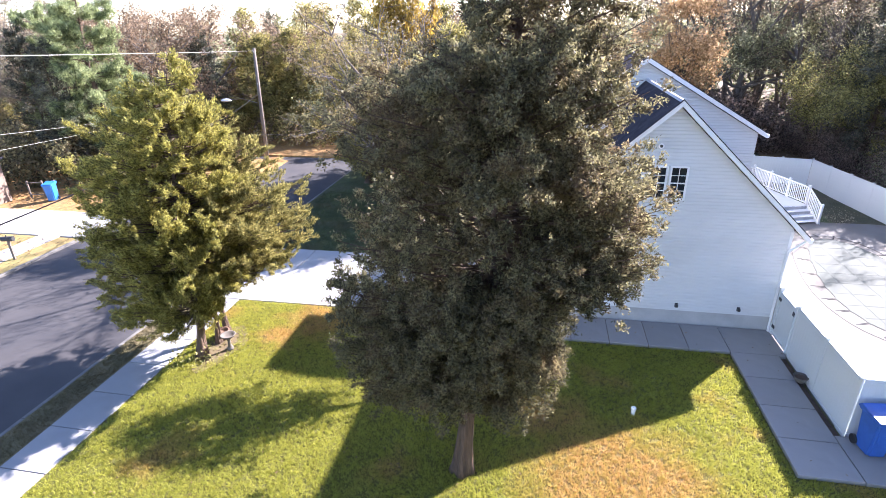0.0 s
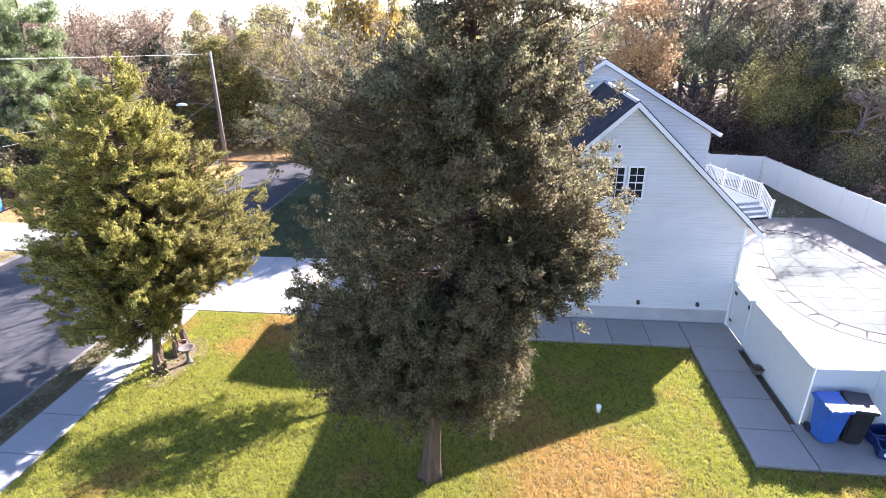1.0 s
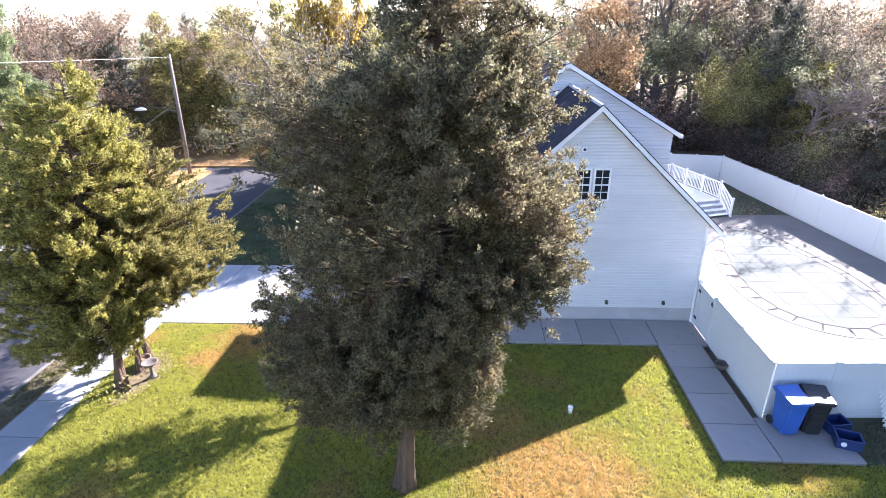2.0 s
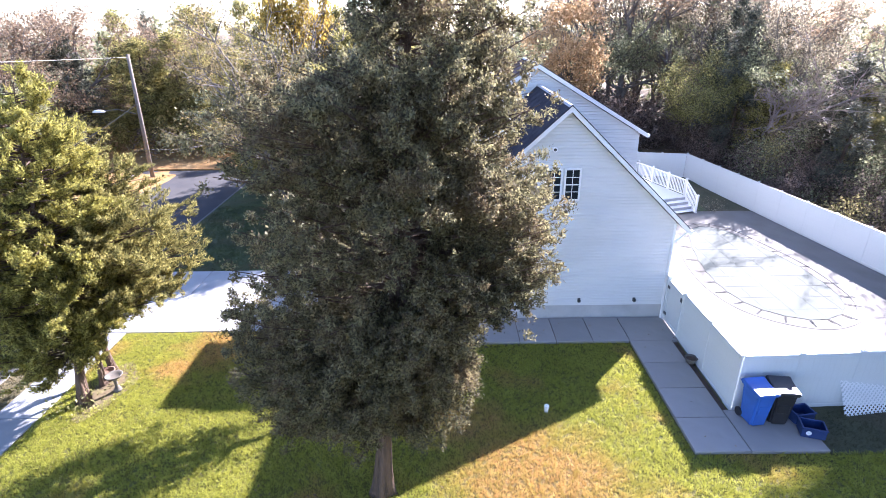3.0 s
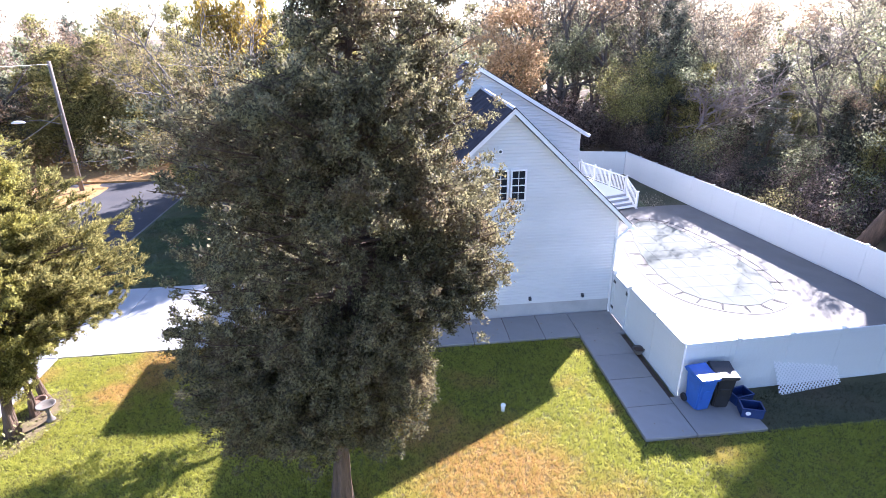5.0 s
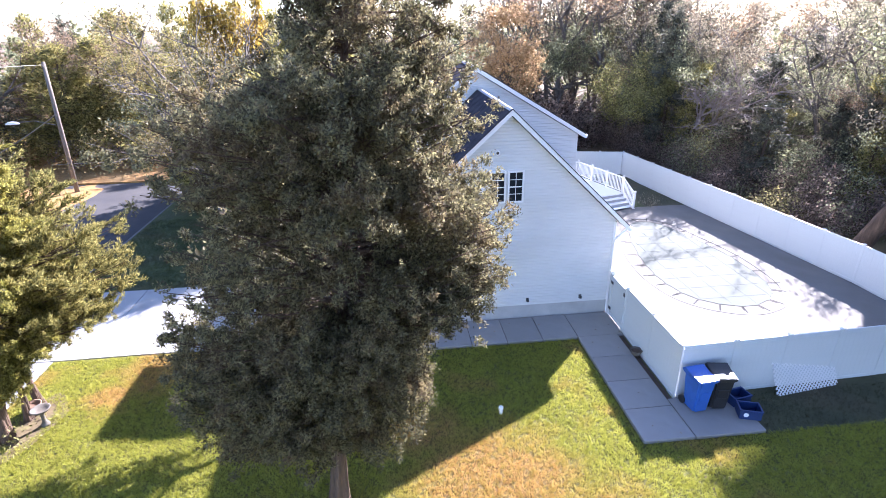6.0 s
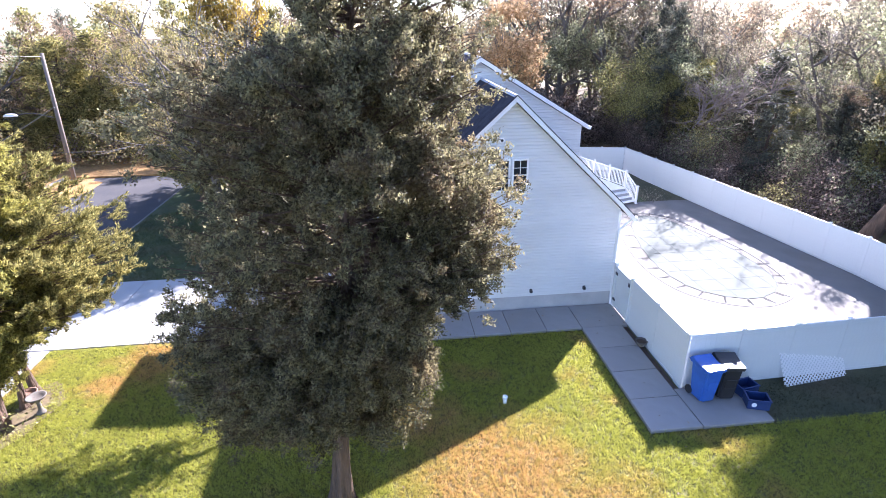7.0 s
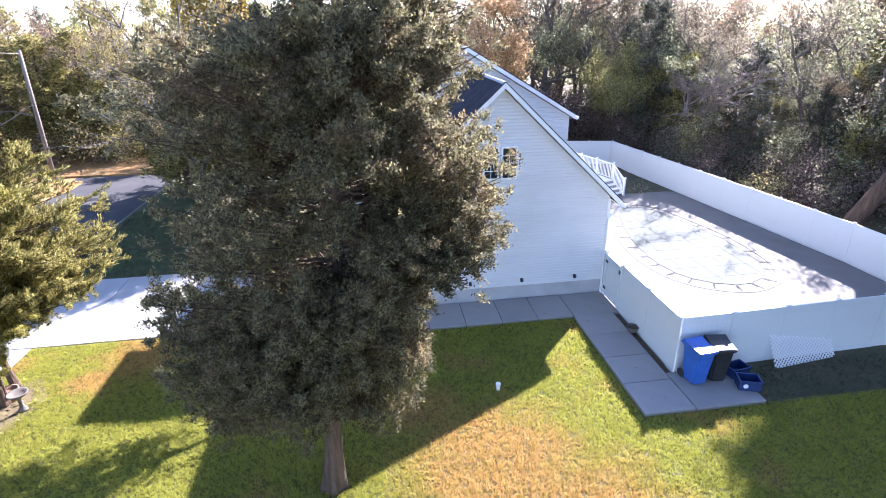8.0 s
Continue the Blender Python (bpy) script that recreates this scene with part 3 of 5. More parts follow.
cover = part("safety_cover", bm, M_COVER, pool, "pale mesh safety cover", smooth=True)
bm = bmesh.new()
tube(bm, [(p.x, p.y, 0.061) for p in scallop] + [(scallop[0].x, scallop[0].y, 0.061)], [0.004] * (len(scallop) + 1), 4, False)
part("edge_cable", bm, M_STRAP, cover)
outer = inset(ring, -0.12)
for k in anchors:
    a, b = scallop[k], outer[k]
    d = (Vector(b) - Vector(a)).normalized()
    side = Vector((-d.y, d.x)) * 0.03
    e = Vector(a) + d * 0.52
    bm = bmesh.new()
    vs = [bm.verts.new(p) for p in ((*(Vector(a) - side), 0.076), (*(Vector(a) + side), 0.076), (*(e + side), 0.070), (*(e - side), 0.070))]
    bm.faces.new(vs)
    bmesh.ops.solidify(bm, geom=bm.faces[:], thickness=0.012)
    part("strap", bm, M_STRAP, cover)
# webbing on the cover
def inside(x, y):
    hit, n = False, len(scallop)
    for k in range(n):
        (x1, y1), (x2, y2) = scallop[k], scallop[k - 1]
        if (y1 > y) != (y2 > y) and x < (x2 - x1) * (y - y1) / (y2 - y1) + x1:
            hit = not hit
    return hit


M_WEB = mat("grey_webbing", (0.16, 0.17, 0.15), (0.20, 0.21, 0.19), 5, 0.8)
for axis in (0, 1):
    for c in np.arange(10.9, 16.2, 0.95) if axis == 0 else np.arange(15.6, 26.2, 0.95):
        spots = [s for s in np.arange(14.5, 26.5, 0.1) if inside(c, s)] if axis == 0 else [s for s in np.arange(10.0, 16.5, 0.1) if inside(s, c)]
        if len(spots) > 8:
            bm = bmesh.new()
            def drape(s):
                p = Vector((c, s)) if axis == 0 else Vector((s, c))
                best = max(0.0, 1 - min((p - Vector(q)).length for q in scallop) / max((mid - Vector(q)).length for q in scallop) * 1.6)
                return (p.x, p.y, 0.0595 - 0.003 * (1 - best * best))
            pts = [drape(s) for s in spots[1:-1:4]]
            if len(pts) > 2:
                tube(bm, pts, [0.004] * len(pts), 4, False)
                part("webbing", bm, M_WEB, cover)
            else:
                bm.free()

# back deck with steps
back = thing("back_deck", (13.8, 28.5, 0), 17, "white back deck with steps and balustrade", "deck")
DZ = 0.75
for k in range(32):
    part("deck_board", boxes(((-4.6, 0.0 + k * 0.144, DZ - 0.03), (0.0, k * 0.144 + 0.138, DZ))), M_TRIM, back)
part("fascia", boxes(((-4.6, -0.03, DZ - 0.25), (0.02, -0.002, DZ - 0.034))), M_TRIM, back)
part("fascia", boxes(((0.002, -0.03, DZ - 0.25), (0.03, 4.6, DZ - 0.034))), M_TRIM, back)
for x in (-4.4, -2.2, -0.1):
    for y in (0.15, 4.4):
        part("footing_post", boxes(((x - 0.07, y - 0.07, -0.1), (x + 0.07, y + 0.07, DZ - 0.035))), M_TRIM, back)
for k in range(3):
    z, y = DZ - 0.19 * (k + 1), -0.30 * (k + 1)
    part("tread", boxes(((-2.3, y - 0.03, z - 0.04), (-0.02, y + 0.29, z)), bevel=0.006), M_TRIM, back)
    part("riser", boxes(((-2.26, y + 0.262, z + 0.002), (-0.06, y + 0.28, z + 0.148))), mat("grey_riser", (0.3, 0.3, 0.3), (0.4, 0.4, 0.4), 4, 0.7), back)
for x in (-2.33, -0.01):
    part("stringer", prism(bmesh.new(), [(x, 0, DZ - 0.03), (x, -1.15, 0.0), (x, -0.75, 0.0), (x, 0, DZ - 0.32)], (0.03, 0, 0)), M_TRIM, back)


def balustrade(a, b, posts):
    a, b = Vector(a), Vector(b)
    for k in range(posts):
        p = a.lerp(b, k / (posts - 1))
        post = part("newel_post", boxes(((p.x - 0.05, p.y - 0.05, p.z), (p.x + 0.05, p.y + 0.05, p.z + 1.04)), bevel=0.005), M_TRIM, back)
        cap = lathe(bmesh.new(), [(0.09, 0), (0.09, 0.02), (0.02, 0.06)], 4, (0, 0, 0))
        bmesh.ops.transform(cap, matrix=pose(p.x, p.y, p.z + 1.04, 0, 0, 45), verts=cap.verts)
        part("post_cap", cap, M_TRIM, post)
    for h, w in ((0.10, 0.05), (0.94, 0.07)):
        bm = bmesh.new()
        tube(bm, [a + Vector((0, 0, h)), b + Vector((0, 0, h))], [w * 0.6, w * 0.6], 4)
        part("handrail", bm, M_TRIM, back)
    n = int((b - a).length / 0.125)
    for k in range(1, n):
        p = a.lerp(b, k / n)
        part("baluster", boxes(((p.x - 0.018, p.y - 0.018, p.z + 0.1), (p.x + 0.018, p.y + 0.018, p.z + 0.94))), M_TRIM, back)


balustrade((-0.06, 0.06, DZ), (-0.06, 4.5, DZ), 4)
balustrade((-0.06, -1.0, 0.05), (-0.06, 0.06, DZ), 2)
balustrade((-4.5, 4.5, DZ), (-0.06, 4.5, DZ), 4)

# ---- trees ----
rng = np.random.default_rng(7)


def needles(centres, out, per, length, width, spread, up=0.35, comb=0.75):
    """Sprays of narrow triangles that fan out from each centre; returns corners and faces."""
    c = np.repeat(centres, per, 0) + rng.normal(0, spread, (len(centres) * per, 3))
    d = unit(rng.normal(0, comb, c.shape) + 1.0 * np.repeat(out, per, 0) + (0, 0, up))
    side = unit(np.cross(d, rng.normal(0, 1, c.shape)))
    ln = length * rng.uniform(0.5, 1.4, (len(c), 1))
    w = width * rng.uniform(0.7, 1.3, (len(c), 1))
    v = np.stack([c - side * w * 0.5, c + side * w * 0.5, c + d * ln], 1).reshape(-1, 3)
    return v, np.arange(len(v)).reshape(-1, 3)


def leaves(centres, per, size, spread):
    """Loose leaf-shaped quads round each centre."""
    c = np.repeat(centres, per, 0) + rng.normal(0, spread, (len(centres) * per, 3))
    a = unit(rng.normal(0, 1, c.shape))
    b = unit(np.cross(a, rng.normal(0, 1, c.shape)))
    s = size * rng.uniform(0.6, 1.4, (len(c), 1))
    v = np.stack([c - a * s, c + b * s * 0.55, c + a * s, c - b * s * 0.55], 1).reshape(-1, 3)
    return v, np.arange(len(v)).reshape(-1, 4)


def foliage(tone):
    kinds = {
        "dark_cedar": ((0.082, 0.073, 0.045), (0.275, 0.25, 0.122)),
        "gold_cedar": ((0.125, 0.118, 0.036), (0.50, 0.45, 0.11)),
        "olive_cedar": ((0.09, 0.088, 0.03), (0.44, 0.38, 0.125)),
        "pine": ((0.12, 0.15, 0.07), (0.41, 0.46, 0.215)),
        "green": ((0.165, 0.155, 0.052), (0.50, 0.45, 0.17)),
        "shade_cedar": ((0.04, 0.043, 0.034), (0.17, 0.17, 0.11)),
        "shade_green": ((0.13, 0.135, 0.075), (0.42, 0.42, 0.235)),
        "maroon": ((0.10, 0.078, 0.066), (0.38, 0.285, 0.225)),
        "oak": ((0.10, 0.078, 0.045), (0.33, 0.255, 0.135)),
        "ash": ((0.125, 0.108, 0.075), (0.37, 0.32, 0.215)),
        "rust": ((0.14, 0.10, 0.065), (0.34, 0.24, 0.15)),
        "yellowing": ((0.17, 0.15, 0.06), (0.50, 0.43, 0.19)),
        "street_tree": ((0.105, 0.085, 0.042), (0.36, 0.275, 0.115)),
        "yellow": ((0.22, 0.15, 0.03), (0.52, 0.37, 0.08)),
        "orange": ((0.34, 0.215, 0.10), (0.74, 0.52, 0.28)),
    }
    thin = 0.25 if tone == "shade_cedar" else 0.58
    brown = (0.19, 0.105, 0.06) if tone == "dark_cedar" else None
    return mat("foliage_" + tone, *kinds[tone], 0.7, 0.6, 0, 9, island=0.62, translucent=thin, spec=0.3, stain=brown, stain_scale=1.1, stain_amount=0.42)


def cedar(name, at, height, rings, tone, label, trunk_r=0.2, first=1.6, clumps=2600, per=42, lean=(0, 0), needle=(0.17, 0.045), seed=1, turn=0.0, boughs=150, bark=None, lift=0.0, clump=0.10, puff=1.0, plume=1.0, sway=0.10, thick=None, comb=0.75, hollow=None):
    """An evergreen with a tapered trunk, limbs and sprays. rings: (height, reach to -x, reach to +x, reach along y)."""
    global rng
    rng = np.random.default_rng(seed)
    top = thing(name, at, turn, label, "tree")
    zs, left, right, deep = (np.array(c, float) for c in zip(*rings))
    bm = bmesh.new()
    steps = 9
    axis = lambda z: np.array([lean[0] * z / height + sway * math.sin(z * 0.9 + seed), lean[1] * z / height + 0.8 * sway * math.cos(z * 0.7 + seed), z])
    foot = axis(0)
    pts = [axis(height * 0.97 * k / steps) - (foot[0], foot[1], 0.15 if k == 0 else 0) for k in range(steps + 1)]
    rad = [trunk_r * (1.35 if k == 0 else 1 - 0.93 * k / steps) for k in range(steps + 1)]
    fine = []
    for k in range(steps):
        fine += [(pts[k] + (pts[k + 1] - pts[k]) * j / 4, rad[k] + (rad[k + 1] - rad[k]) * j / 4) for j in range(4)]
    fine.append((pts[-1], rad[-1]))
    tube(bm, [p for p, _ in fine], [r * (1 + 0.45 * math.exp(-max(p[2], 0) / 0.22)) for p, r in fine], 18)
    for v in bm.verts:
        a = math.atan2(v.co.y - lean[1] * v.co.z / height, v.co.x - lean[0] * v.co.z / height)
        k = 1 + 0.13 * math.sin(5 * a + 0.8 * math.sin(v.co.z * 1.3) + seed) + 0.05 * math.sin(9 * a + v.co.z * 0.7) + 0.04 * noise.noise(v.co * 6)
        cx, cy = lean[0] * v.co.z / height, lean[1] * v.co.z / height
        v.co.x, v.co.y = cx + (v.co.x - cx) * k, cy + (v.co.y - cy) * k
    limbs = bmesh.new()
    cs, outs = [], []
    # more boughs where the crown is wide
    z = rng.uniform(first, height, boughs * 6)
    wide_ = np.interp(z, zs, left) + np.interp(z, zs, right)
    dense = np.where((z > 3.6) & (z < 5.6), 1.0, 0.72) if thick else 1.0
    z = z[rng.random(len(z)) < (wide_ / wide_.max()) ** 0.6 * dense]
    while len(z) < boughs:
        z = np.concatenate([z, z])
    z = z[:boughs]
    for b in range(boughs):
        zb = float(z[b])
        az = rng.uniform(0, 2 * math.pi)
        if thick and thick[0] < zb < thick[1] and rng.random() < 0.66:
            az = rng.uniform(-0.55, 0.65)
        ca, sa = math.cos(az), math.sin(az)
        if sa < 0:
            zb = min(zb + lift * -sa * max(0.0, 1 - (zb - first) / 4), height * 0.98)
        ex = np.interp(zb, zs, right if ca > 0 else left)
        ey = np.interp(zb, zs, deep)
        reach = ex * ey / math.hypot(ey * ca, ex * sa) * rng.uniform(0.7 if thick else 0.66, 1.0 if thick else 1.12)
        rise = rng.uniform(0.0, 0.45) if zb > first + 0.8 else rng.uniform(-0.2, 0.2)
        start = axis(max(zb - reach * rise * 0.6, 0.3 + first * 0.6)) - (foot[0], foot[1], 0)
        end = np.array([start[0] + ca * reach, start[1] + sa * reach, start[2] + rise * reach])
        mid_ = (start + end) / 2 + (0, 0, -0.06 * reach)
        r0 = 0.012 + 0.007 * reach
        tube(limbs, [start, mid_, end], [r0, r0 * 0.6, 0.006], 5, False)
        k = max(2, int(clumps / boughs * reach / 2.2 / 5))
        u = rng.uniform(0.2, 1.0, k) ** 0.7
        p = (1 - u)[:, None] ** 2 * start + (2 * u * (1 - u))[:, None] * mid_ + (u ** 2)[:, None] * end
        p = p + np.clip(rng.normal(0, 1, (k, 3)), -1.6, 1.6) * (0.08 + 0.2 * (1 - np.abs(u - 0.6)))[:, None] * np.array([1, 1, 0.6]) * (0.42 + 0.16 * reach) * puff
        if hollow:
            # leave dark hollows between the leafy masses
            keep = [noise.noise(Vector(q) * hollow + Vector((seed, 0, 0))) > (-0.24 if thick else -0.13) or (thick and q[2] < 5.8) for q in p]
            p = p[np.array(keep, bool)]
            k = len(p)
            if not k:
                continue
        way = unit(rng.normal(0, 0.73 * comb, (k, 3)) + (ca * 0.7, sa * 0.7, 0.45))
        far = rng.uniform(0.25, 0.6, (k, 1, 1)) * plume
        p = (p[:, None, :] + way[:, None, :] * far * np.linspace(0, 1, 5)[None, :, None]).reshape(-1, 3)
        way = np.repeat(way, 5, 0)
        cs.append(p)
        outs.append(way)
    part("trunk", bm, bark or M_BARK, top, "shaggy brown trunk", smooth=True)
    part("bough", limbs, bark or M_BARK, top, smooth=True)["kind"] = "stuff"
    v, f = needles(np.concatenate(cs), np.concatenate(outs), per, *needle, clump, comb=comb)
    ob = new("crown", raw_mesh("crown", v, f, foliage(tone)))
    ob.parent = top
    return top


def broadleaf(name, height, spread, tone, label, seed, leafy=900, per=16, size=0.09, trunk_r=0.22, trunk=0.34, low=2, puff=0.26, forks=3, lean=(0, 0), bare=0.0, bark=None):
    """A deciduous tree: a forking limb structure with leaves round its twigs."""
    global rng
    rng = np.random.default_rng(seed)
    top = thing(name, (0, 0, 0), 0, label, "tree")
    bm = bmesh.new()
    tips = []

    def limb(p, d, length, r, depth):
        q = p + d * length * 0.5 + rng.normal(0, 0.05 * length, 3)
        e = q + unit(d + rng.normal(0, 0.18, 3)) * length * 0.5
        tube(bm, [p, q, e], [r, r * 0.8, r * 0.55], 8 if depth == 0 else 5 if depth < 3 else 3, False)
        if depth >= low:
            tips.append((q, e))
        if depth == 4:
            return
        for _ in range(4 if depth == 0 else forks):
            nd = unit(d * 0.75 + rng.normal(0, 0.55, 3) * (1, 1, 0.6) + (0, 0, 0.18))
            limb(e if rng.random() < 0.6 else q, nd, length * rng.uniform(0.58, 0.85) * (0.34 / trunk if depth == 0 else 1), r * 0.55, depth + 1)

    limb(np.array([0, 0, -0.1]), np.array([0, 0, 1.0]), height * trunk, trunk_r, 0)
    for v in bm.verts:
        v.co.x *= spread
        v.co.y *= spread
        v.co.x, v.co.y = v.co.x + lean[0] * max(0, v.co.z), v.co.y + lean[1] * max(0, v.co.z)
    part("trunk", bm, bark or M_BARK2, top, "grey trunk with forking limbs", smooth=True)
    tips = np.array([t for t in tips if t[0][2] > bare])
    pick = rng.integers(0, len(tips), leafy)
    u = rng.random((leafy, 1))
    c = (tips[pick, 0] * (1 - u) + tips[pick, 1] * u) * (spread, spread, 1)
    c[:, :2] += np.maximum(c[:, 2:], 0) * lean
    v, f = leaves(c, per, size, puff)
    ob = new("crown", raw_mesh("crown", v, f, foliage(tone)))
    ob.parent = top
    return top


def dome_tree(name, height, reach, base, tone, label, seed, lumps=70, per=50, size=0.095, trunk_r=0.2):
    """A round-crowned tree: limbs run out to leafy lumps that lie close under an uneven dome."""
    global rng
    rng = np.random.default_rng(seed)
    top = thing(name, (0, 0, 0), 0, label, "tree")
    mid_z, half = (height + base) / 2, (height - base) / 2
    bm = bmesh.new()
    tube(bm, [(0, 0, -0.2), (0.1, 0.05, base * 0.7), (0.05, -0.1, mid_z)], [trunk_r, trunk_r * 0.75, trunk_r * 0.4], 9, False)
    cs = []
    for _ in range(lumps):
        d = unit(rng.normal(0, 1, 3))
        r = rng.uniform(0.55, 1.0) ** 0.6 * (1 + 0.16 * noise.noise(Vector(d) * 2.3 + Vector((seed, 0, 0))))
        c = np.array([d[0] * reach * r, d[1] * reach * r, mid_z + d[2] * half * r])
        start = np.array([0.05, -0.05, base * 0.75 + (mid_z - base * 0.75) * rng.random()])
        tube(bm, [start, (start + c) / 2 + (0, 0, 0.25), c], [0.06, 0.035, 0.012], 5, False)
        n = rng.normal(0, 1, (per, 3)) * (0.30, 0.30, 0.22) * reach * 0.55
        cs.append(c + n)
    part("trunk", bm, M_BARK2, top, "grey trunk with forking limbs", smooth=True)
    v, f = leaves(np.concatenate(cs), 5, size, 0.10)
    ob = new("crown", raw_mesh("crown", v, f, foliage(tone)))
    ob.parent = top
    return top


BIG = [(1.6, 1.5, 0.7, 0.8), (2.2, 2.9, 1.35, 1.5), (3.0, 3.3, 2.05, 1.9), (3.8, 3.3, 2.1, 2.1), (4.6, 3.25, 1.75, 2.2), (5.0, 3.2, 2.1, 2.4), (5.5, 3.15, 3.05, 2.4), (6.2, 3.25, 3.35, 2.4), (6.8, 3.35, 3.1, 2.4), (7.5, 3.45, 2.75, 2.4), (8.3, 3.5, 2.55, 2.4), (8.9, 3.2, 2.4, 2.3), (9.3, 2.8, 2.4, 2.1), (9.6, 1.5, 2.3, 1.8), (10.2, 1.0, 2.0, 1.6), (12, 0.8, 1.5, 1.1), (13.6, 0.15, 0.15, 0.15)]
cedar("cedar", (-1.83, 8.385, 0), 13.6, BIG, "dark_cedar", "tall dark red cedar with a shaggy trunk on the lawn", 0.185, 1.8, 64000, 16, hollow=1.5, seed=3, boughs=800, thick=(5.2, 7.4), lift=1.0, needle=(0.058, 0.034), clump=0.045, puff=1.0, plume=0.36, sway=0.03, lean=(1.4, 0), comb=1.2)
GOLD = [(0.9, 1.6, 0.3, 1.0), (1.6, 2.8, 0.6, 1.8), (3.0, 2.9, 1.8, 2.3), (4.2, 3.2, 1.8, 2.2), (5.6, 3.2, 1.6, 2.0), (7.0, 2.6, 1.5, 1.7), (7.8, 1.8, 1.25, 1.3), (8.5, 1.0, 0.9, 0.9), (9.1, 0.45, 0.4, 0.4), (9.4, 0.12, 0.12, 0.12)]
cedar("cedar", (-11.14, 11.73, 0), 9.4, GOLD, "gold_cedar", "yellow-green cedar leaning over the pavement", 0.13, 1.2, 29000, 22, hollow=1.5, seed=5, boughs=400, lean=(0.9, 0), needle=(0.078, 0.030), plume=0.62, comb=0.65, lift=0.6, clump=0.036, puff=0.62)
cedar("cedar", (-11.0, 12.53, 0), 8.4, [(1.7, 0.6, 0.6, 0.6), (3, 1.6, 1.5, 1.5), (5, 1.6, 1.6, 1.5), (7, 1.0, 1.0, 1.0), (8.4, 0.1, 0.1, 0.1)], "gold_cedar", "slender yellow-green cedar in the same clump", 0.075, 2.0, 10000, 18, hollow=1.5, seed=6, boughs=200, needle=(0.078, 0.030), plume=0.62, comb=0.65, clump=0.036, puff=0.62)
cedar("cedar", (-11.0, 13.15, 0), 8.0, [(1.7, 0.8, 0.9, 0.8), (2.4, 1.8, 2.3, 2.0), (3.2, 2.0, 3.6, 2.8), (4.6, 1.9, 3.6, 2.6), (6.0, 1.2, 2.3, 1.6), (8.0, 0.1, 0.1, 0.1)], "olive_cedar", "wide olive-green cedar at the end of the clump", 0.09, 1.9, 28000, 20, hollow=1.5, seed=8, boughs=400, needle=(0.085, 0.028), plume=0.75, comb=0.45, lift=0.6, clump=0.034, puff=0.6)

young = dome_tree("young_tree", 5.3, 1.5, 3.05, "dark_cedar", "small leafy tree behind the cedar", 21, lumps=34, per=26, size=0.07, trunk_r=0.11)
for o in young.children:
    for v in o.data.vertices:
        s_ = max(0.0, v.co.z - 2.0) * 0.74
        v.co.x -= s_ * 0.74
        v.co.y += s_ * 0.67
young.matrix_basis = pose(-2.6, 12.8, 0)

# woods
KINDS = [
    broadleaf("woodland_tree", 14, 1.0, "ash", "tall half-bare woodland tree with brown leaves", 31, 1100, 10, 0.066),
    broadleaf("woodland_tree", 13, 1.1, "shade_green", "tall woodland tree with dull green leaves", 32, 1700, 10, 0.074),
    broadleaf("woodland_tree", 12, 1.1, "yellow", "tall woodland tree with yellow autumn leaves", 33, 1700, 9, 0.10),
    dome_tree("woodland_tree", 11.8, 3.0, 4.2, "orange", "rounded woodland tree with orange autumn leaves", 34),
    broadleaf("woodland_tree", 14, 1.1, "ash", "bare woodland tree with few brown leaves", 35, 300, 8, 0.065),
]
CONE = [(0.8, 1.2, 1.2, 1.2), (2.5, 2.4, 2.4, 2.4), (5, 2.0, 2.0, 2.0), (8, 1.2, 1.2, 1.2), (11, 0.1, 0.1, 0.1)]
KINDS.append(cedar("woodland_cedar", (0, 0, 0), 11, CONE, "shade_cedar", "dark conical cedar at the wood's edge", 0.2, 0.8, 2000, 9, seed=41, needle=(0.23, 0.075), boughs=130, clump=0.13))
KINDS.append(cedar("woodland_pine", (0, 0, 0), 13, [(2, 1.5, 1.5, 1.5), (4, 3.2, 3.2, 3.2), (8, 2.8, 2.8, 2.8), (11, 1.8, 1.8, 1.8), (13, 0.3, 0.3, 0.3)], "pine", "blue-green pine beyond the street", 0.25, 2.0, 3000, 34, seed=42, needle=(0.19, 0.045), boughs=70, clump=0.11, puff=0.5))
KINDS.append(cedar("woodland_cedar", (0, 0, 0), 10, CONE, "olive_cedar", "olive-green cedar at the end of the street", 0.2, 0.8, 2000, 9, seed=43, needle=(0.23, 0.075), boughs=130, clump=0.13))
BARE1, GREEN1, YELLOW1, ORANGE1, BARE2, CONE1, PINE1, OLIVE1 = KINDS
TALL = {k.name: h for k, h in zip(KINDS, (14, 13, 12, 11, 14, 11, 13, 10))}
used = set()


def sunny_limit(x, y):
    """How tall a tree at (x, y) may stand before it shades the pool deck."""
    for d in np.arange(0, 45, 0.5):
        px, py = x - math.sin(SUN_AZ) * d, y - math.cos(SUN_AZ) * d
        if 8.5 < px < 17.2 and 11.5 < py < 23.5:
            return max(0.0, d - 5.0) * math.tan(SUN_EL)
    return 99.0


def street_limit(x, y):
    """How tall a tree at (x, y) may stand before it shades the sunny end of the street."""
    for d in np.arange(0, 60, 0.5):
        px, py = x - math.sin(SUN_AZ) * d, y - math.cos(SUN_AZ) * d
        if -22 < px < -14.5 and 33.5 < py < 44:
            return max(0.0, d - 3.0) * math.tan(SUN_EL)
    return 99.0


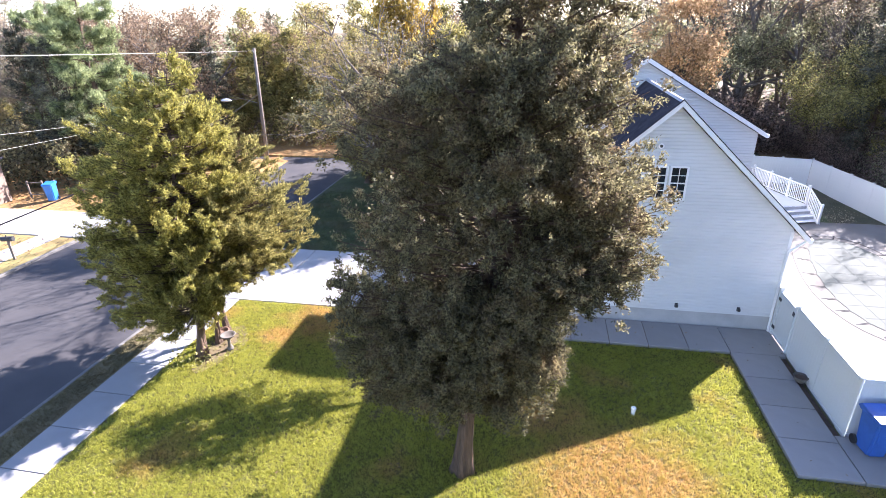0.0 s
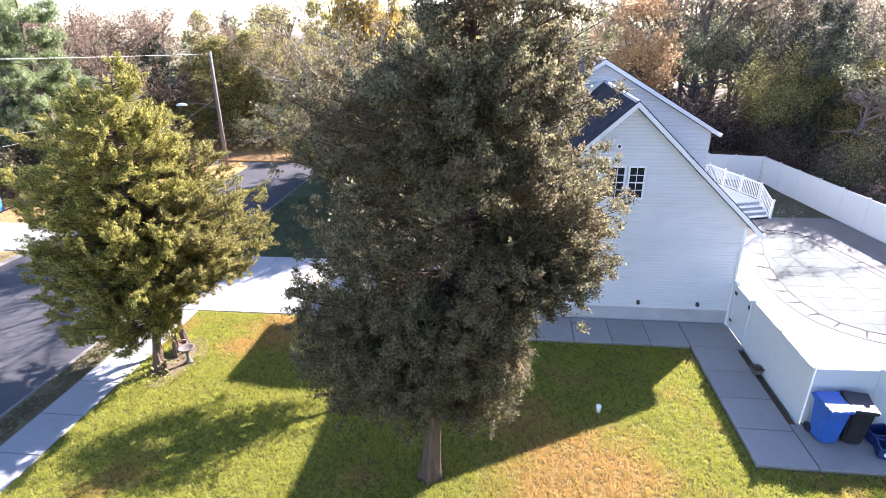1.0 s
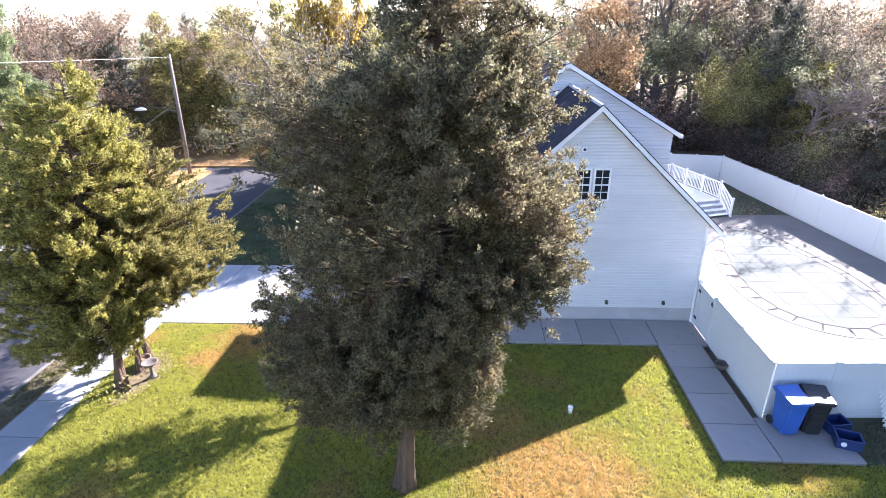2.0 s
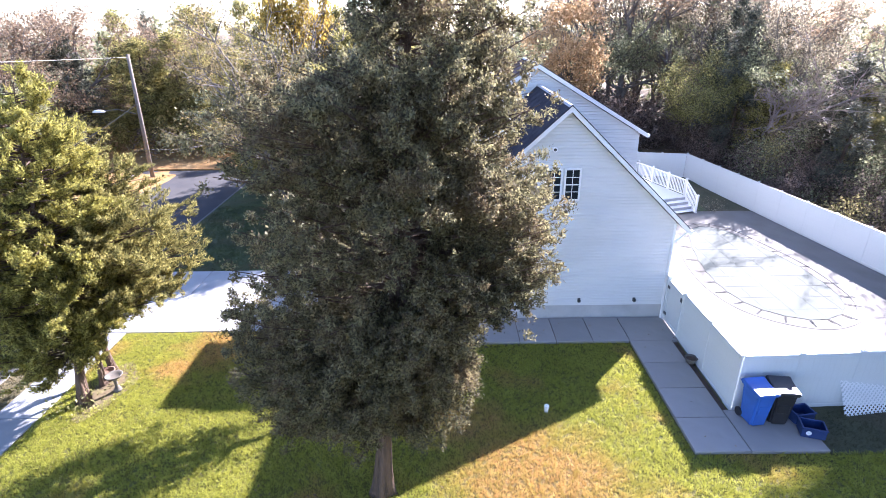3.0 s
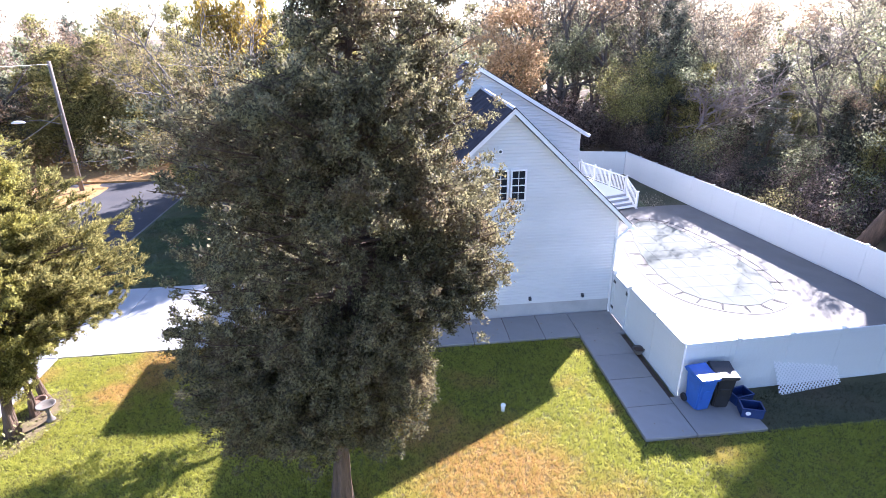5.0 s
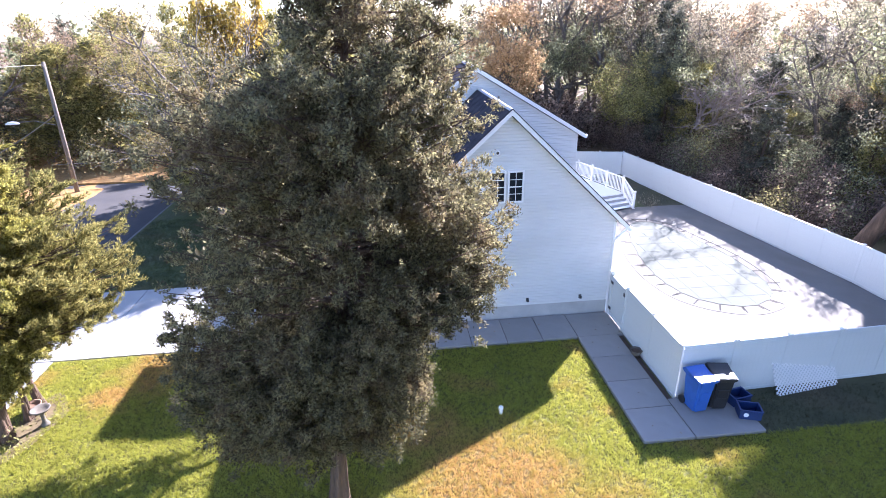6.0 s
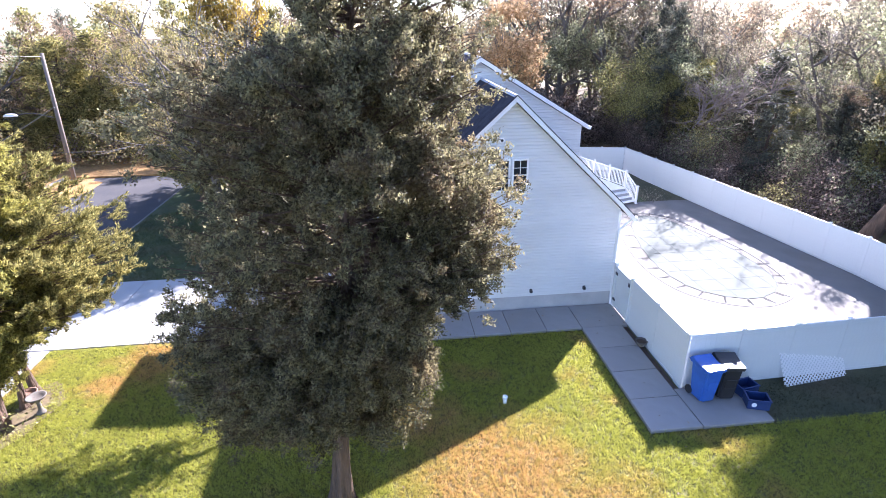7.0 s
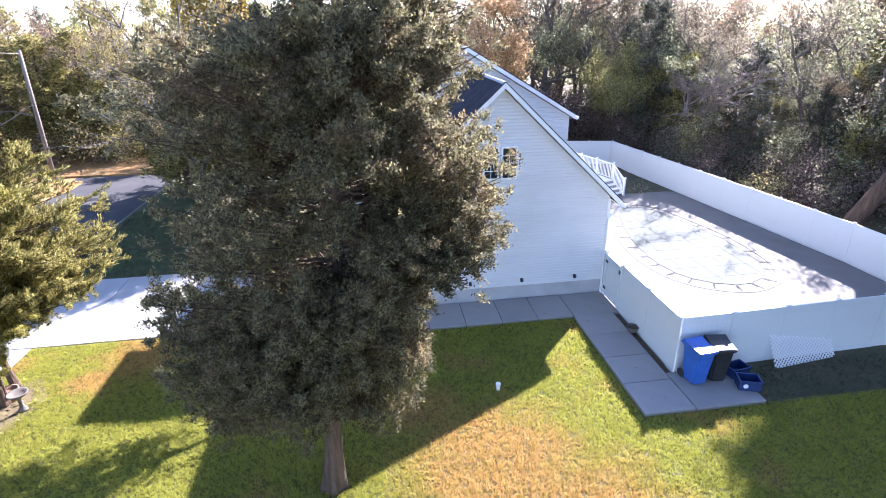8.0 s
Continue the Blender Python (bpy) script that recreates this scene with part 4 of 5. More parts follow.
def plant(kind, x, y, scale=1.0, turn=None, wide=1.0):
    m = pose(x, y, ground_z(x, y) - 0.05, 0, 0, random.uniform(0, 360) if turn is None else turn) @ Matrix.Diagonal((scale * wide, scale * wide, scale, 1))
    if kind.name in used:
        copy_thing(kind, m)
    else:
        used.add(kind.name)
        kind.matrix_basis = m


# those that stand out, and a few unseen ones added for shade
plant(PINE1, -32, 32.5, 1.05)
plant(PINE1, -38, 36, 0.95)
plant(ORANGE1, 9.6, 43.5, 1.0, 0)
plant(YELLOW1, -8.2, 33, 1.32, 0, wide=0.6)
plant(OLIVE1, -9.0, 50, 1.0)
# next two: hidden behind the big cedar, added to shade the front lawn
plant(CONE1, -3.0, 29.0, 0.95)
plant(OLIVE1, -6.3, 27.2, 0.85)
plant(BARE1, 2.5, 44, 1.1)
street_tree = broadleaf("street_tree", 13, 1.0, "street_tree", "half-bare tree with yellowing leaves in front of the house", 61, 1500, 10, 0.044)
street_tree.matrix_basis = pose(-9.3, 27.5, 0)
plant(BARE2, -7.5, 31.2, 0.95, 120)
# next two: out of sight, put there to darken the front lawn
plant(GREEN1, -5.2, 29.2, 0.85)
plant(CONE1, -4.6, 26.6, 0.85)
plant(BARE1, 24.5, 37.5, 0.85, 200)
plant(BARE2, -11.5, 37, 0.9)
plant(CONE1, -34, 31, 0.9)
plant(CONE1, -39, 34, 1.0)
plant(GREEN1, -30, 35, 0.8)
plant(BARE1, -43, 31, 0.8)
for x, y, k in ((-18, 55, 1.15), (-13, 54, 1.1), (-24, 56, 1.2), (-21, 58.5, 1.3), (-15.8, 58, 1.25), (-27, 59, 1.25), (-33, 56, 1.2), (-11, 57, 1.2)):
    plant(OLIVE1, x, y, k)
plant(CONE1, -29.5, 55, 1.1)
# next two: hidden trees added to cast shade on the street
plant(GREEN1, -6.8, 31.5, 1.0)
plant(CONE1, -7.6, 34.5, 1.0)
# the big tree by the fence corner, whose crown shades the lawn
corner_tree = broadleaf("corner_tree", 15, 1.0, "oak", "large oak with brown leaves behind the fence corner", 55, 8400, 10, 0.125, trunk_r=0.42, trunk=0.66, puff=0.4, lean=(-0.045, -0.080), bare=9.4, bark=M_BARK)
corner_tree.matrix_basis = pose(20.1, 19.3, -0.7, 0, 0, 20)
# copy out of view, added to widen the shadow on the lawn
copy_thing(corner_tree, pose(25.5, 17.54, -0.7, 0, 0, 120) @ Matrix.Scale(1.15, 4))
# unseen high crowns, added so that their shadow falls on the lawn
shade_tree = dome_tree("shade_tree", 17.3, 2.35, 12.7, "oak", "tall oak, crown added above the view to shade the lawn", 57, trunk_r=0.24, per=70)
shade_tree.matrix_basis = pose(27.05, 25.4, -0.2)
copy_thing(shade_tree, pose(30.0, 24.3, -0.2, 0, 0, 130))
# a bare pale-branched tree and a dark cedar behind the fence
M_PALE = mat("pale_bark", (0.19, 0.145, 0.125), (0.40, 0.325, 0.285), 3, 0.9, 0.6, 20, stretch=(1, 1, 0.2))
bare_tree = broadleaf("bare_tree", 10.0, 1.7, "rust", "spreading bare tree with pale twigs behind the fence", 71, 120, 8, 0.045, trunk_r=0.15, trunk=0.28, forks=5, bark=M_PALE)
bare_tree.matrix_basis = pose(22.6, 36.5, ground_z(22.6, 36.5))
sapling = broadleaf("sapling", 4.4, 0.5, "yellowing", "slender sapling with yellow-green leaves behind the fence", 75, 120, 9, 0.055, trunk_r=0.045, trunk=0.3, low=1)
sapling.matrix_basis = pose(20.0, 30.8, ground_z(20.0, 30.8))
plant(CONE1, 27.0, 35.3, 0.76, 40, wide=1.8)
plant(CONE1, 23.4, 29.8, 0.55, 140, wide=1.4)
plant(BARE2, 29.5, 32.5, 0.95, 75)
plant(BARE2, 31.5, 31.0, 1.0, 10)
edge_tree = broadleaf("edge_tree", 11.5, 1.1, "green", "leafy yellow-green tree at the wood's edge", 73, 2300, 10, 0.065, trunk=0.22, trunk_r=0.16, puff=0.35)
edge_tree.matrix_basis = pose(20.4, 42.0, ground_z(20.4, 42.0))
rust_tree = broadleaf("woodland_tree", 13, 1.1, "rust", "woodland tree with thin rust-brown leaves", 37, 1000, 8, 0.08)
TALL[rust_tree.name] = 13
for x, y, s in ((-36, 44, 1.05), (-32.5, 48, 1.08), (-40, 41, 1.0), (-44, 44, 1.1), (-39.5, 47, 1.1), (-27, 50, 0.9), (29, 27.5, 0.8), (31.5, 25.5, 0.9), (25, 44, 1.0)):
    plant(rust_tree, x, y, min(s, sunny_limit(x, y) / 13))
# feathery cedars beyond the end of the street
for x, y, s in ((-26.3, 46.5, 0.95), (-23.8, 47.5, 1.0), (-21.3, 46.5, 0.85), (-19.0, 48.5, 0.85), (-30.0, 51.0, 0.9)):
    plant(OLIVE1, x, y, s, 40 * s, wide=1.35)
# unseen cedars added to keep the near street in shade
for x, y, s in ((-10.8, 35.2, 0.95), (-12.0, 32.5, 0.85), (-13.0, 36.3, 0.72)):
    plant(OLIVE1, x, y, s, 70 * s, wide=1.3)
plant(CONE1, -32.5, 46.5, 0.92, 25, wide=1.35)
# cedars hidden behind the big one, added to shade lawn and street
for x, y, s in ((-5.5, 31.5, 1.0), (-4, 34, 1.1), (-8.6, 36.5, 0.9), (-2.5, 31.5, 1.0)):
    plant(OLIVE1, x, y, s)
# unseen evergreens added beside the lawn to block skylight, out of the sun's way
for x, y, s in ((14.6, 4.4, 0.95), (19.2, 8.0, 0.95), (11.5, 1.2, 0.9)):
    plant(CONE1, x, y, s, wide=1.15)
mixed = [BARE1, GREEN1, BARE1, BARE2, CONE1, CONE1, GREEN1, OLIVE1, BARE2, BARE1]
open_ = [BARE2, GREEN1, BARE1, rust_tree, GREEN1, BARE1]
belts = [(-75, 46, -12, 68, 28, 0.72, mixed), (-12, 46, 34, 66, 30, 1.4, open_), (21.5, 14, 42, 50, 42, 1.05, mixed), (36, 0, 64, 62, 30, 1.4, open_), (-72, 37, -40, 50, 12, 0.9, mixed)]
for x0, y0, x1, y1, count, size, kinds in belts:
    for _ in range(count):
        kind = random.choice(kinds)
        x, y, s = random.uniform(x0, x1), random.uniform(y0, y1), size * random.uniform(0.75, 1.15)
        s = min(s, sunny_limit(x, y) / TALL[kind.name])
        if s < 0.6 and kind not in (CONE1, OLIVE1):
            kind = random.choice((CONE1, OLIVE1))
            s = min(size, sunny_limit(x, y) / TALL[kind.name])
        s = min(s, max(0.27, street_limit(x, y) / TALL[kind.name]))
        if s > 0.25 and not (x < 26.5 and 0 < y < 21):
            plant(kind, x, y, s)


def thicket(name, label, spots, per, size, tone, dens=1.0):
    """A mass of low growth: leafy clumps round each (x, y, height)."""
    global rng
    rng = np.random.default_rng(len(spots))
    cs = []
    for x, y, h in spots:
        k = int((10 + 16 * h) * dens)
        z = rng.random(k) ** 0.8 * h
        r = 0.35 + 0.5 * np.sin(np.clip(z / h, 0, 1) * math.pi) * min(h, 2.2)
        a = rng.uniform(0, 2 * math.pi, k)
        q = np.sqrt(rng.random(k))
        cs.append(np.stack([x + np.cos(a) * r * q, y + np.sin(a) * r * q, z + ground_z(x, y)], 1))
    v, f = leaves(np.concatenate(cs), per, size, 0.22)
    ob = new(name, raw_mesh(name, v, f, foliage(tone)))
    return tagged(ob, label, "undergrowth", kind="stuff")


def scatter(x0, y0, x1, y1, count, lo, hi, ok=lambda x, y: True):
    out = []
    while len(out) < count:
        x, y = random.uniform(x0, x1), random.uniform(y0, y1)
        if ok(x, y):
            out.append((x, y, min(random.uniform(lo, hi), max(0.5, sunny_limit(x, y)))))
    return out


past = lambda x, y: x > fence_x(y) + 2.1 and not (x < 23.5 and y < 20.6)
thicket("undergrowth", "dark tangled undergrowth behind the white fence", scatter(18, 12, 30, 46, 260, 0.8, 3.2, past), 12, 0.06, "maroon")
thicket("undergrowth", "green leafy shrubs at the wood's edge", scatter(18, 12, 40, 50, 190, 0.8, 4.0, past), 11, 0.066, "shade_green")
thicket("undergrowth", "brown undergrowth behind the house", scatter(-8, 42, 24, 60, 150, 1.0, 4.5), 6, 0.13, "maroon")
thicket("undergrowth", "green undergrowth at the end of the street", scatter(-70, 43, -8, 56, 240, 1.0, 4.0), 15, 0.07, "olive_cedar", 0.7)
thicket("undergrowth", "bare brown brush at the end of the street", scatter(-26, 43, -8, 49, 45, 0.8, 2.4), 9, 0.085, "maroon")
thicket("undergrowth", "dark brown undergrowth across the street", scatter(-52, 28, -27, 40, 120, 1.0, 4.5), 10, 0.10, "dark_cedar")
thicket("undergrowth", "sunlit yellow-green shrub by the fence", [(20.2, 24.4, 2.0), (20.7, 23.8, 1.8), (19.9, 24.9, 1.3)], 14, 0.055, "yellowing", 0.8)
thicket("dry_shrub", "pale dry shrub at the foot of the deck steps", [(14.8, 27.9, 0.5), (15.2, 28.0, 0.45), (15.55, 28.15, 0.35)], 6, 0.04, "ash", 1.2)
ring_spots = []
for _ in range(560):
    a, r = random.uniform(-1.3, 1.35), random.uniform(78, 98)
    ring_spots.append((math.sin(a) * r, math.cos(a) * r, random.uniform(7.5, 11.5)))
thicket("far_woods", "distant brown and green woods", ring_spots, 5, 0.24, "shade_green", 0.33)

# ---- small things round the house ----
def wall_light(x):
    lamp = thing("wall_light", (x - 0.035, 16.085, 0.84), 0, "small black lamp on the white siding", "lamp", "lamps along the wall")
    part("back_plate", boxes(((-0.05, -0.03, -0.07), (0.05, 0.0, 0.07)), bevel=0.006), M_BLACK, lamp)
    part("lamp_head", boxes(((-0.045, -0.12, -0.06), (0.045, -0.032, 0.05)), bevel=0.012), M_DARK, lamp)


for x in (2.706, 4.623, 6.635):
    wall_light(x)

pipe = thing("cleanout_pipe", (2.54, 11.06, 0), 0, "short white plastic cleanout pipe in the lawn", "pipe")
part("pipe", lathe(bmesh.new(), [(0.055, -0.1), (0.055, 0.17), (0.052, 0.18)], 18), M_TRIM, pipe, smooth=True)
part("cap", lathe(bmesh.new(), [(0.07, 0.17), (0.072, 0.23), (0.06, 0.245), (0.025, 0.25), (0.025, 0.275)], 18), M_TRIM, pipe)

M_STONE = mat("cast_stone", (0.075, 0.062, 0.05), (0.17, 0.145, 0.118), 5, 0.9, 0.4, 50, stain=(0.2, 0.2, 0.17), stain_scale=3, bump_depth=0.006)
pot = thing("planter_bowl", (7.55, 13.2, 0.10), 0, "pale stone bowl planter beside the fence", "planter")
part("bowl", lathe(bmesh.new(), [(0.11, 0), (0.13, 0.03), (0.19, 0.16), (0.205, 0.19), (0.185, 0.195), (0.16, 0.14), (0.03, 0.13)], 24), M_STONE, pot, smooth=True)
part("soil", lathe(bmesh.new(), [(0.155, 0.135), (0.15, 0.15), (0.05, 0.16)], 20), M_MULCH, pot, "dark soil")


def wheeled_bin(at, turn, body_mat, lid_mat, label, group=""):
    b = thing("wheeled_bin", at, turn, label, "bin", group)
    w0, d0, w1, d1, h = 0.215, 0.25, 0.265, 0.34, 1.08
    bm = bmesh.new()
    low = [bm.verts.new((sx * w0, sy * d0, 0.05)) for sx, sy in ((-1, -1), (1, -1), (1, 1), (-1, 1))]
    top_ = [bm.verts.new((sx * w1, sy * d1, h)) for sx, sy in ((-1, -1), (1, -1), (1, 1), (-1, 1))]
    bm.faces.new(low[::-1]), bm.faces.new(top_)
    for k in range(4):
        bm.faces.new((low[k], low[(k + 1) % 4], top_[(k + 1) % 4], top_[k]))
    bmesh.ops.bevel(bm, geom=[e for e in bm.edges if abs(e.verts[0].co.z - e.verts[1].co.z) > 0.5], offset=0.05, segments=3, affect="EDGES")
    part("body", bm, body_mat, b, smooth=False)
    part("rim", boxes(((-w1 - 0.02, -d1 - 0.02, h - 0.05), (w1 + 0.02, d1 + 0.02, h - 0.005)), bevel=0.012), body_mat, b)
    part("front_panel", boxes(((-0.15, -d1 + 0.015, 0.45), (0.15, -d1 + 0.065, 0.72)), bevel=0.01), body_mat, b)
    xl = -w1 - 0.03
    lid = prism(bmesh.new(), [(xl, -d1 - 0.05, h), (xl, -d1 - 0.03, h + 0.065), (xl, 0.06, h + 0.083), (xl, d1 - 0.03, h + 0.135), (xl, d1 + 0.05, h + 0.05), (xl, d1 + 0.05, h)], (2 * w1 + 0.06, 0, 0))
    bmesh.ops.bevel(lid, geom=lid.edges[:], offset=0.012, segments=2, affect="EDGES")
    part("lid", lid, lid_mat, b)
    bm = tube(bmesh.new(), [(-w1 + 0.03, d1 + 0.02, h - 0.06), (-w1 + 0.03, d1 + 0.12, h - 0.03), (w1 - 0.03, d1 + 0.12, h - 0.03), (w1 - 0.03, d1 + 0.02, h - 0.06)], [0.016] * 4, 8)
    part("handle", bm, body_mat, b)
    for s in (-1, 1):
        wheel = lathe(bmesh.new(), [(0.02, -0.03), (0.12, -0.03), (0.125, -0.02), (0.125, 0.02), (0.12, 0.03), (0.02, 0.03)], 20)
        bmesh.ops.transform(wheel, matrix=pose(s * 0.235, d0 + 0.02, 0.125, 0, 90, 0), verts=wheel.verts)
        part("wheel", wheel, M_BLACK, b, "black wheel")
    return b


wheeled_bin((8.06, 10.52, 0.102), 6, M_BLUE, M_BLUE, "blue wheeled recycling bin by the fence", "bins by the fence")
wheeled_bin((8.68, 10.56, 0.102), -8, M_BLACK, M_BLACK, "black wheeled rubbish bin by the fence", "bins by the fence")


M_NAVY = mat("worn_blue_plastic", (0.009, 0.023, 0.085), (0.015, 0.04, 0.15), 3, 0.5, stain=(0.03, 0.045, 0.10), stain_scale=4)


def crate(at, turn, label):
    c = thing("recycling_crate", at, turn, label, "crate", "blue crates on the pad")
    wall = []
    for lo, hi in (((-0.27, -0.19, 0), (0.27, 0.19, 0.02)), ((-0.28, -0.20, 0.02), (-0.26, 0.20, 0.30)), ((0.26, -0.20, 0.02), (0.28, 0.20, 0.30)),
                   ((-0.26, -0.20, 0.02), (0.26, -0.18, 0.30)), ((-0.26, 0.18, 0.02), (0.26, 0.20, 0.30))):
        wall.append((lo, hi))
    part("tub", boxes(*wall), M_NAVY, c)
    part("rim", boxes(((-0.30, -0.22, 0.28), (-0.255, 0.22, 0.31)), ((0.255, -0.22, 0.28), (0.30, 0.22, 0.31)), ((-0.255, -0.22, 0.28), (0.255, -0.175, 0.31)), ((-0.255, 0.175, 0.28), (0.255, 0.22, 0.31)), bevel=0.005), M_NAVY, c)
    disc = lathe(bmesh.new(), [(0.035, 0), (0.065, 0), (0.065, 0.006), (0.035, 0.006)], 20)
    bmesh.ops.transform(disc, matrix=pose(-0.12, -0.201, 0.15, 90), verts=disc.verts)
    part("round_mark", disc, M_TRIM, c, "pale round mark")
    return c


crate((9.33, 10.0, 0.102), -18, "blue recycling crate on the concrete pad")
crate((9.38, 10.58, 0.102), 10, "blue recycling crate behind another crate")

# lattice leaning on the fence
lat = thing("lattice_panel", (10.78, 10.73, 0.015), 7.5, "white garden lattice leaning against the fence", "lattice")
LW, LH, tilt = 2.2, 1.06, radians(28)
up_l = Vector((0, math.sin(tilt), math.cos(tilt)))
def on_lat(u, v, d=0.0):
    return Vector((u, 0, 0)) + up_l * v + Vector((0, -math.cos(tilt), math.sin(tilt))) * d
for sgn, dep in ((1, 0.0), (-1, 0.012)):
    for c in np.arange(-LH, LW + LH, 0.125):
        ends = []
        for v in (0.0, LH):
            u = c + (v if sgn > 0 else LH - v)
            ends.append((u, v))
        (u0, v0), (u1, v1) = ends
        if max(u0, u1) <= 0.02 or min(u0, u1) >= LW - 0.02:
            continue
        def cut(u, v, u2, v2):
            if u < 0:
                t = -u / (u2 - u)
                return 0.0, v + (v2 - v) * t
            if u > LW:
                t = (LW - u) / (u2 - u)
                return LW, v + (v2 - v) * t
            return u, v
        a, b = cut(u0, v0, u1, v1), cut(u1, v1, u0, v0)
        pa, pb = on_lat(*a, dep), on_lat(*b, dep)
        if (pb - pa).length < 0.05:
            continue
        bm = tube(bmesh.new(), [pa, pb], [0.017, 0.017], 4)
        part("slat", bm, M_TRIM, lat)

# bird bath, pots and mulch under the left cedars
bed_pts = []
for k in range(28):
    a = 2 * math.pi * k / 28
    bed_pts.append((-10.75 + math.cos(a) * (0.66 + 0.09 * math.sin(3 * a) + 0.05 * math.sin(7 * a)), 12.25 + math.sin(a) * (1.35 + 0.12 * math.cos(4 * a)), 0.012))
tagged(link("mulch_bed", prism(bmesh.new(), bed_pts, (0, 0, 0.012)), mat("bed_soil", (0.06, 0.042, 0.022), (0.17, 0.125, 0.06), 2, 0.95, 0.6, 12, stain=(0.17, 0.165, 0.04), stain_scale=2.2, stain_amount=0.8, bump_depth=0.03)), "dark leaf-strewn bed under the cedars", "bed", kind="structure")
thicket("weeds", "yellow-green weeds at the foot of the cedars", [(-10.85, 11.25, 0.4), (-10.6, 11.45, 0.3), (-11.2, 11.2, 0.35), (-10.5, 12.8, 0.25)], 5, 0.045, "green", 0.8)
bath = thing("bird_bath", (-10.36, 12.22, 0.035), 0, "weathered stone bird bath on the mulch bed", "bird bath")
bath.scale = (0.7, 0.7, 0.9)
part("pedestal", lathe(bmesh.new(), [(0.17, 0), (0.17, 0.05), (0.12, 0.09), (0.075, 0.2), (0.07, 0.38), (0.12, 0.48), (0.14, 0.50)], 20), M_STONE, bath, smooth=True)
part("basin", lathe(bmesh.new(), [(0.12, 0.49), (0.26, 0.53), (0.35, 0.60), (0.36, 0.63), (0.32, 0.635), (0.24, 0.585), (0.04, 0.56)], 28), M_STONE, bath, smooth=True)
tub = thing("flower_pot", (-10.95, 12.75, 0.035), 0, "brown clay flower pot between the cedar trunks", "pot")
M_CLAY = mat("clay", (0.16, 0.09, 0.06), (0.28, 0.17, 0.11), 5, 0.85, 0.3, 40)
part("pot_body", lathe(bmesh.new(), [(0.15, 0), (0.22, 0.28), (0.24, 0.28), (0.245, 0.34), (0.205, 0.34), (0.19, 0.27), (0.03, 0.26)], 24), M_CLAY, tub, smooth=True)

# ---- street ----
# leaves drifted over the edge of the road
bm = bmesh.new()
loops = []
for k in range(9):
    ring = []
    for j in range(40):
        a = 2 * math.pi * j / 40
        wob = 1 + 0.30 * noise.noise(Vector((math.cos(a) * 1.6, math.sin(a) * 1.6, 3.0))) + 0.10 * noise.noise(Vector((math.cos(a) * 6, math.sin(a) * 6, 1.0)))
        q = (k + 1) / 9
        x = max(-22.5 + 1.9 * wob * q * math.cos(a), -24.05)
        y = 36.0 + 3.4 * wob * q * math.sin(a)
        ring.append(bm.verts.new((x, y, ROAD_Z + 0.005 + 0.10 * (1 - q * q) + 0.015 * (1 - q) * noise.noise(Vector((x * 3, y * 3, 0))))))
    loops.append(ring)
bm.faces.new(loops[0])
for inner, outer in zip(loops, loops[1:]):
    for j in range(40):
        bm.faces.new((inner[j], outer[j], outer[(j + 1) % 40], inner[(j + 1) % 40]))
tagged(link("leaf_drift", bm, M_LEAVES), "orange fallen leaves drifted over the road's edge", kind="structure")
M_POLE = mat("pole_wood", (0.10, 0.08, 0.065), (0.22, 0.18, 0.145), 3, 0.9, 0.5, 30, stretch=(1, 1, 0.1))
pole = thing("utility_pole", (-22.22, 37.4, 0), 0, "weathered wooden utility pole among fallen leaves", "pole")
part("shaft", tube(bmesh.new(), [(0, 0, -0.3), (0.14, 0, 4), (0.3, 0, 8.6)], [0.15, 0.135, 0.11], 12), M_POLE, pole, smooth=True)
part("lamp_arm", tube(bmesh.new(), [(-0.1, 0, 4.6), (-1.2, -0.2, 4.95), (-2.2, -0.4, 4.9)], [0.035, 0.03, 0.03], 8), M_DARK, pole)
bm = lathe(bmesh.new(), [(0.06, 0), (0.22, 0.02), (0.24, 0.08), (0.14, 0.18), (0.05, 0.2)], 16)
bmesh.ops.transform(bm, matrix=pose(-2.45, -0.45, 4.78) @ Matrix.Diagonal((1.9, 1, 1, 1)), verts=bm.verts)
part("lamp_head", bm, mat("pale_metal", (0.6, 0.62, 0.64), (0.75, 0.77, 0.78), 5, 0.35), pole, "pale street lamp head", smooth=True)
for z in (8.3, 6.0, 5.2):
    part("insulator", lathe(bmesh.new(), [(0.05, 0), (0.06, 0.05), (0.03, 0.12)], 10, (0.035 * z, -0.16, z)), M_STONE, pole)


def wire(label, points, r, material):
    w = link("power_line", tube(bmesh.new(), points, [r] * len(points), 6), material)
    return tagged(w, label, "cable")


def sag(a, b, drop, n=16):
    a, b = Vector(a), Vector(b)
    return [a.lerp(b, k / n) - Vector((0, 0, 4 * drop * (k / n) * (1 - k / n))) for k in range(n + 1)]


M_WIRE = mat("pale_wire", (0.45, 0.43, 0.36), (0.6, 0.58, 0.5), 5, 0.4, metal=0.3)
wire("pale overhead wire from pole to pole", sag((-21.93, 37.24, 8.42), (-13.2, -12, 10.6), 0.1), 0.010, M_WIRE)
wire("black telephone cable along the street", sag((-22.04, 37.24, 5.3), (-13.4, 1.5, 5.7), 0.85), 0.022, mat("cable_rubber", (0.006, 0.006, 0.006), (0.015, 0.015, 0.015), 5, 0.9, spec=0.1))
wire("pale service wire across the street", sag((-31, 31, 4.1), (-8.5, 1.4, 9.0), 0.05), 0.006, M_WIRE)
wire("pale service wire below another", sag((-31, 30.6, 3.6), (-8.5, 1.1, 8.6), 0.05), 0.006, M_WIRE)

